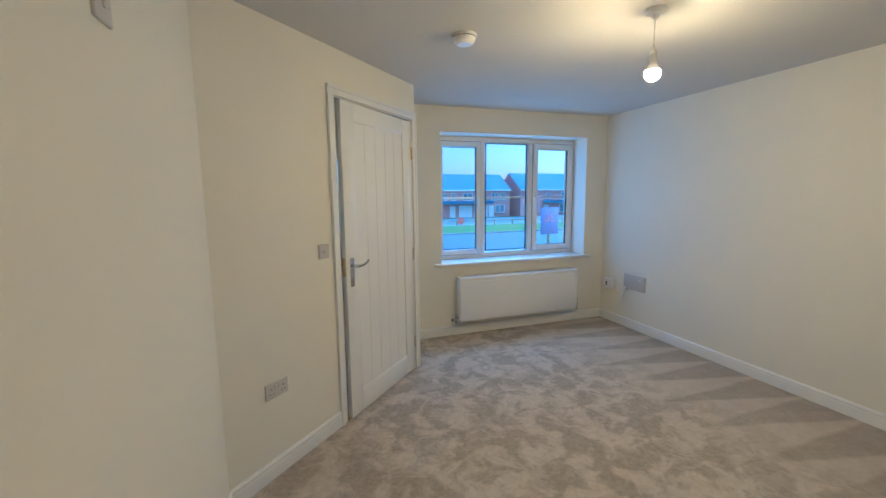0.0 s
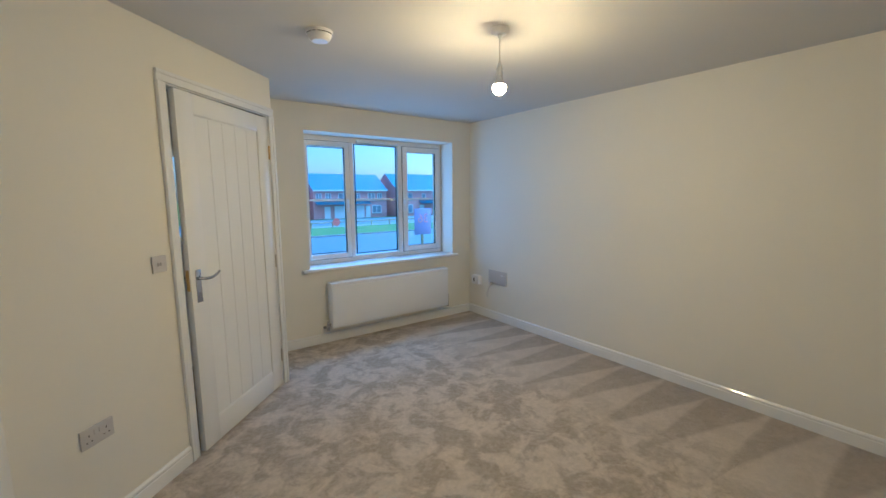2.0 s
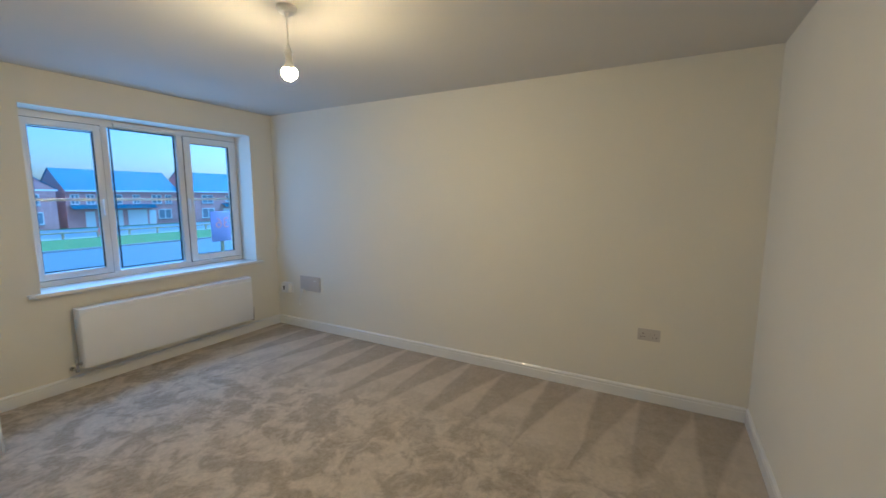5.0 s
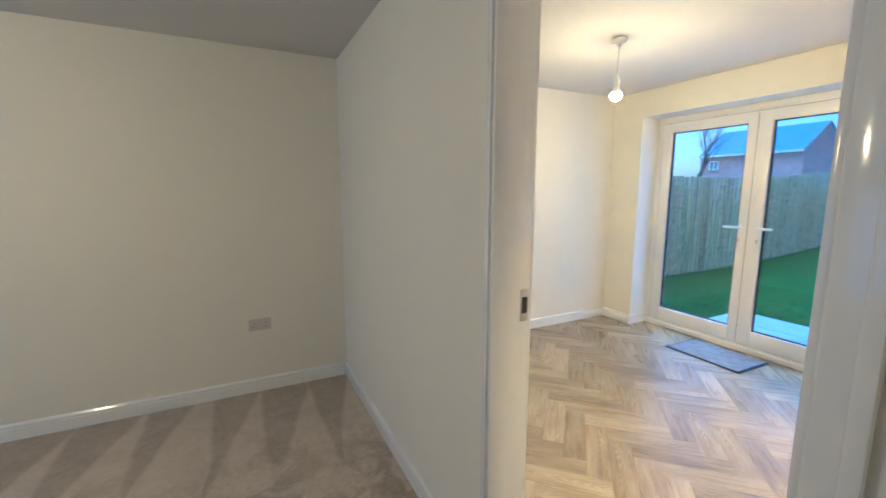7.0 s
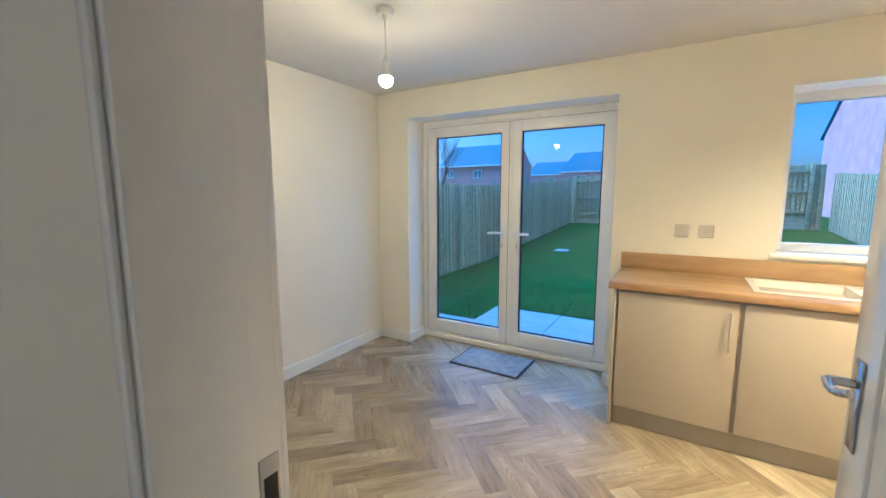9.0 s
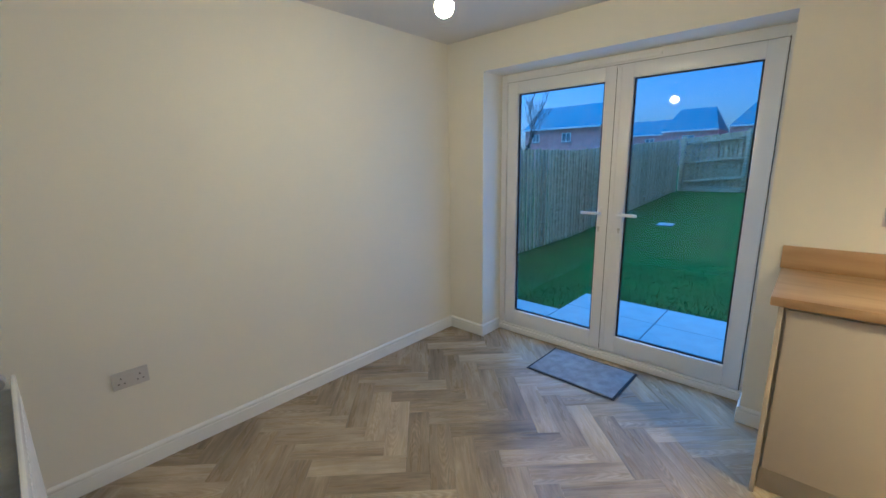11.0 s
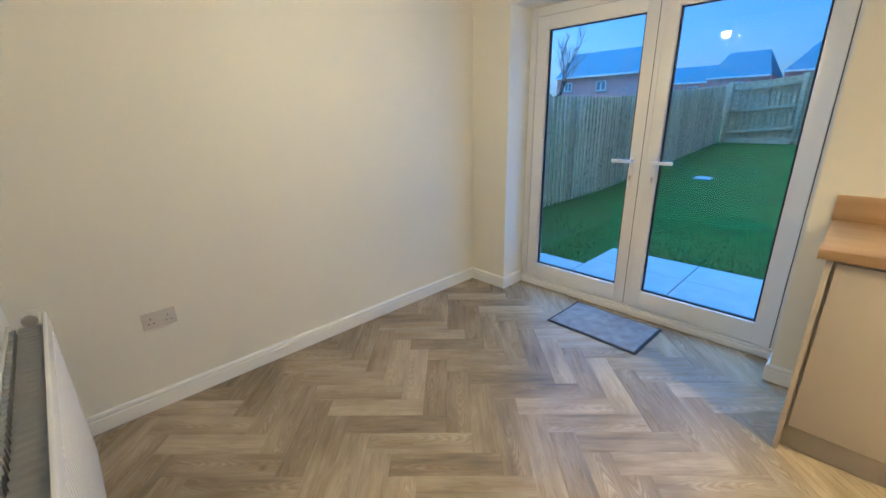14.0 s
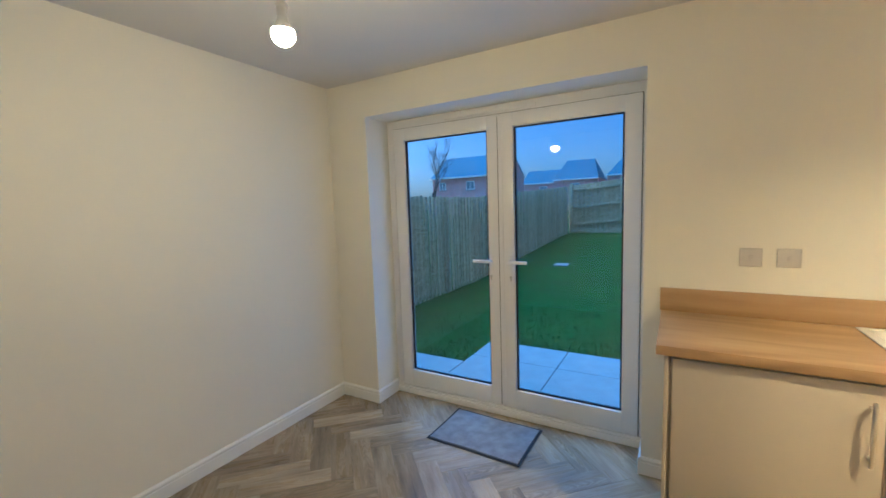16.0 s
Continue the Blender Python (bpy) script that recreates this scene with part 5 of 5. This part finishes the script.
PITCH = 0.132
for fence, fx, out in ((side_fence, FXL, 1), (far_side, -2.6, -1)):
    for k in range(int((FYE + 3.45) / -PITCH)):
        y = -3.45 - k * PITCH
        for back in (0, 1):
            yb = y - back * PITCH / 2
            b = new("board", back_mesh if back else board_meshes[k % 5])
            b.parent = fence
            b.matrix_basis = pose(fx + out * back * 0.11 + rng.uniform(-0.003, 0.003), yb, lie(yb) + 0.02, rng.uniform(-0.4, 0.4), 0, 90 + rng.uniform(-2, 2))
for k in range(int((FXL + 2.5) / PITCH)):
    x = FXL - 0.03 - k * PITCH
    for back in (0, 1):
        xb = x - back * PITCH / 2
        b = new("board", foot_mesh)
        b.parent = end_fence
        b.matrix_basis = pose(xb, FYE - 0.05 - back * 0.11, rise(xb) + 0.03, 0, rng.uniform(-0.5, 0.5), rng.uniform(-2, 2))
for j in range(8):
    yy = -3.6 - j * 1.83
    part("post", boxm(FXL + 0.03, FXL + 0.13, yy - 0.05, yy + 0.05, lie(yy) - 0.1, lie(yy) + 1.76, 0.004), M_FENCE, side_fence)
for j in range(5):
    xx = FXL - 0.1 - j * 1.83
    zb = rise(xx)
    part("post", boxm(xx - 0.05, xx + 0.05, FYE - 0.03, FYE + 0.07, zb - 0.1, zb + 1.88, 0.004), M_FENCE, end_fence)
    if j < 4:
        for zr in (0.3, 0.95, 1.6):
            rb = boxm(0, 1.74, -0.02, 0.03, -0.045, 0.045, 0.004)
            r = part("rail", rb, M_FENCE, end_fence)
            r.matrix_basis = Matrix.Translation((xx - 1.78, FYE + 0.0, rise(xx - 1.78) + zr + 0.02)) @ Matrix.Rotation(0.09 if j < 1 else 0.05 if j < 2 else 0.0, 4, "Y")
        gb = part("gravel_board", boxm(xx - 1.79, xx - 0.04, FYE - 0.035, FYE - 0.012, zb - 0.3, zb + 0.16), M_FENCE, end_fence)

# houses behind the garden
house(-16.0, -5.0, -30, -21, 4.9, 7.6, -0.3, 1, [("window", -8.0, 1.6, 3.0, 4.2), ("window", -11.5, 1.6, 3.0, 4.2)], "brick neighbour house past the side fence")
house(21.0, 31.0, -58, -49, 4.9, 7.9, 0.6, 1, [("window", 25.2, 1.2, 3.1, 4.2), ("window", 29.4, 1.0, 3.2, 4.2)], "brick house beyond the garden fence")
house(20.5, 27.0, -84, -75, 4.9, 7.4, 0.5, 1, [("window", 23.0, 1.4, 3.0, 4.2)], "brick house far behind the gardens")
house(13.2, 20.6, -82, -73, 5.0, 8.5, 0.7, 1, [("window", 17, 1.6, 3.0, 4.2)], "brick house with hipped roof behind the gardens", hip=1.4)
house(3.5, 11.5, -80, -71, 5.0, 8.6, 0.9, 1, [("window", 8, 1.6, 3.0, 4.2)], "brick house with hipped roof at the gardens' edge", hip=2.6)


def bare_tree(x, y, h, seed, label):
    rg = random.Random(seed)
    t = thing("bare_tree", label, "tree", m=Matrix.Translation((x, y, lie(y))))
    tk, br = bmesh.new(), bmesh.new()

    def limb(p, d, ln, r, depth):
        q = p + d * ln
        cyl(tk if depth == 0 else br, p, q, r, r * 0.68, n=6)
        if depth == 5:
            return
        for _ in range(3 if depth else 4):
            nd = (d + Vector((rg.uniform(-1, 1), rg.uniform(-1, 1), rg.uniform(-0.25, 0.7))) * 0.62).normalized()
            limb(p + d * ln * rg.uniform(0.6, 1.0), nd, ln * rg.uniform(0.55, 0.75), r * 0.55, depth + 1)
    limb(Vector((0, 0, -0.1)), Vector((0.03, 0.02, 1)).normalized(), h * 0.34, h * 0.011, 0)
    part("trunk", tk, M_BARK, t)
    part("branches", br, M_BARK, t)
    return t


M_BARK = mat("bark", (0.05, 0.045, 0.04), 0.9, noise_scale=12, vary=0.2)
bare_tree(13.0, -19.5, 6.0, 3, "bare dark tree behind the garden fence")
bare_tree(19.5, -96, 12, 5, "distant bare tree above the roofs")
bare_tree(9.0, -95, 12, 8, "distant bare tree above the roofs")

# street things seen through the front window
M_RED = mat("sign_red", (0.75, 0.20, 0.17), 0.4, noise_scale=6, vary=0.05)
M_CAR = mat("car_paint", (0.03, 0.07, 0.09), 0.2, noise_scale=3, vary=0.05, coat=0.6)
M_TYRE = mat("tyre", (0.02, 0.02, 0.02), 0.8, noise_scale=20, vary=0.1)
rs = thing("road_sign", "round red road sign on a grey post", "road sign", m=Matrix.Translation((13.1, 32.9, lie(32.9))))
bm = bmesh.new()
cyl(bm, (0, 0.03, -0.2), (0, 0.03, 0.7), 0.03, n=14)
part("post", bm, M_STEEL, rs)
bm = bmesh.new()
cyl(bm, (0, 0.0, 0.45), (0, -0.02, 0.45), 0.32, n=40)
part("disc", bm, M_RED, rs)

car = thing("parked_car", "dark teal hatchback parked by the far houses", "car", m=Matrix.Translation((45.3, 60.5, lie(60.5) + 0.02)) @ Matrix.Rotation(radians(84), 4, "Z"))
side = [(-2.0, 0.35), (-2.05, 0.75), (-1.7, 0.92), (-0.95, 0.98), (-0.3, 1.45), (1.0, 1.48), (1.75, 1.0), (2.0, 0.9), (2.0, 0.35)]
bm = bmesh.new()
ring_l = [bm.verts.new((x, -0.85 + (0.14 if z > 1.2 else 0), z)) for x, z in side]
ring_r = [bm.verts.new((x, 0.85 - (0.14 if z > 1.2 else 0), z)) for x, z in side]
for i in range(len(side)):
    j = (i + 1) % len(side)
    bm.faces.new((ring_l[i], ring_l[j], ring_r[j], ring_r[i]))
bm.faces.new(ring_l)
bm.faces.new(list(reversed(ring_r)))
bmesh.ops.bevel(bm, geom=list(bm.edges), offset=0.06, segments=2, profile=0.5, affect="EDGES")
part("body", bm, M_CAR, car)
for x in (-1.3, 1.25):
    for y in (-0.78, 0.78):
        bm = bmesh.new()
        cyl(bm, (x, y - 0.1, 0.31), (x, y + 0.1, 0.31), 0.31, n=24)
        wheel = part("wheel", bm, M_TYRE, car)
        bm = bmesh.new()
        cyl(bm, (x, y - 0.105, 0.31), (x, y + 0.105, 0.31), 0.19, n=20)
        part("rim", bm, M_STEEL, wheel)
for y in (-0.815, 0.815):
    part("side_window", boxm(-0.45, 1.05, y - 0.03 - (0.02 if y > 0 else -0.02), y + 0.03 - (0.02 if y > 0 else -0.02), 1.05, 1.38, 0.02), M_PANE_FAR, car)

# ---- kitchen floor: herringbone planks ----
PW, PL = 0.1225, 0.49
AX_U, AX_V = Vector((-1, -1, 0)).normalized(), Vector((-1, 1, 0)).normalized()
ORG = Vector((2.326, -1.218, FZ))
plank_mesh = finish(boxm(-PL / 2 + 0.0002, PL / 2 - 0.0002, -PW / 2 + 0.0002, PW / 2 - 0.0002, -0.004, 0, 0.0006, 1), "plank", M_PLANK)


def clip_plank(corner, ax, ay):
    """A plank cut to the room's edges: the polygon of its outline inside the floor, or None."""
    poly = [corner, corner + ax * PL, corner + ax * PL + ay * PW, corner + ay * PW]
    for i, lim, s in ((0, HX0, 1), (0, KX - 0.004, -1), (1, KY1 - 0.262, 1), (1, -0.047, -1)):
        out = []
        for a, b in zip(poly, poly[1:] + poly[:1]):
            ia, ib = (a[i] - lim) * s >= 0, (b[i] - lim) * s >= 0
            if ia:
                out.append(a)
            if ia != ib:
                out.append(a + (b - a) * ((lim - a[i]) / (b[i] - a[i])))
        poly = out
        if len(poly) < 3:
            return None
    return poly


for a in range(-60, 60):
    for b in range(-14, 14):
        for kind in (0, 1):
            cu, cv = a + 4 * b, a - 4 * b + kind
            corner = ORG + AX_U * (cu * PW) + AX_V * (cv * PW)
            ax, ay = (AX_U, AX_V) if kind == 0 else (AX_V, AX_U)
            mid = corner + ax * (PL / 2) + ay * (PW / 2)
            if not (HX0 - 0.4 < mid.x < KX + 0.4 and KY1 - 0.6 < mid.y < 0.4):
                continue
            poly = clip_plank(corner, ax, ay)
            if poly is None:
                continue
            whole = len(poly) == 4 and all((p - q).length < 1e-6 for p, q in zip(poly, [corner, corner + ax * PL, corner + ax * PL + ay * PW, corner + ay * PW]))
            ang = math.atan2(ax.y, ax.x) + (math.pi if (a * 7 + b * 3) % 2 else 0)
            m = Matrix.Translation((mid.x, mid.y, FZ + 0.0005 * ((a * 13 + b * 7 + kind) % 3) * 0.4)) @ Matrix.Rotation(ang, 4, "Z")
            if whole:
                ob = new("plank", plank_mesh)
            else:
                inv = m.inverted()
                bm = bmesh.new()
                f = bm.faces.new([bm.verts.new(inv @ p) for p in poly])
                r = bmesh.ops.extrude_face_region(bm, geom=[f])
                bmesh.ops.translate(bm, vec=(0, 0, -0.004), verts=[v for v in r["geom"] if isinstance(v, bmesh.types.BMVert)])
                ob = new("plank", finish(bm, "plank", M_PLANK, 0))
            ob.parent = subfloor
            ob.matrix_basis = m
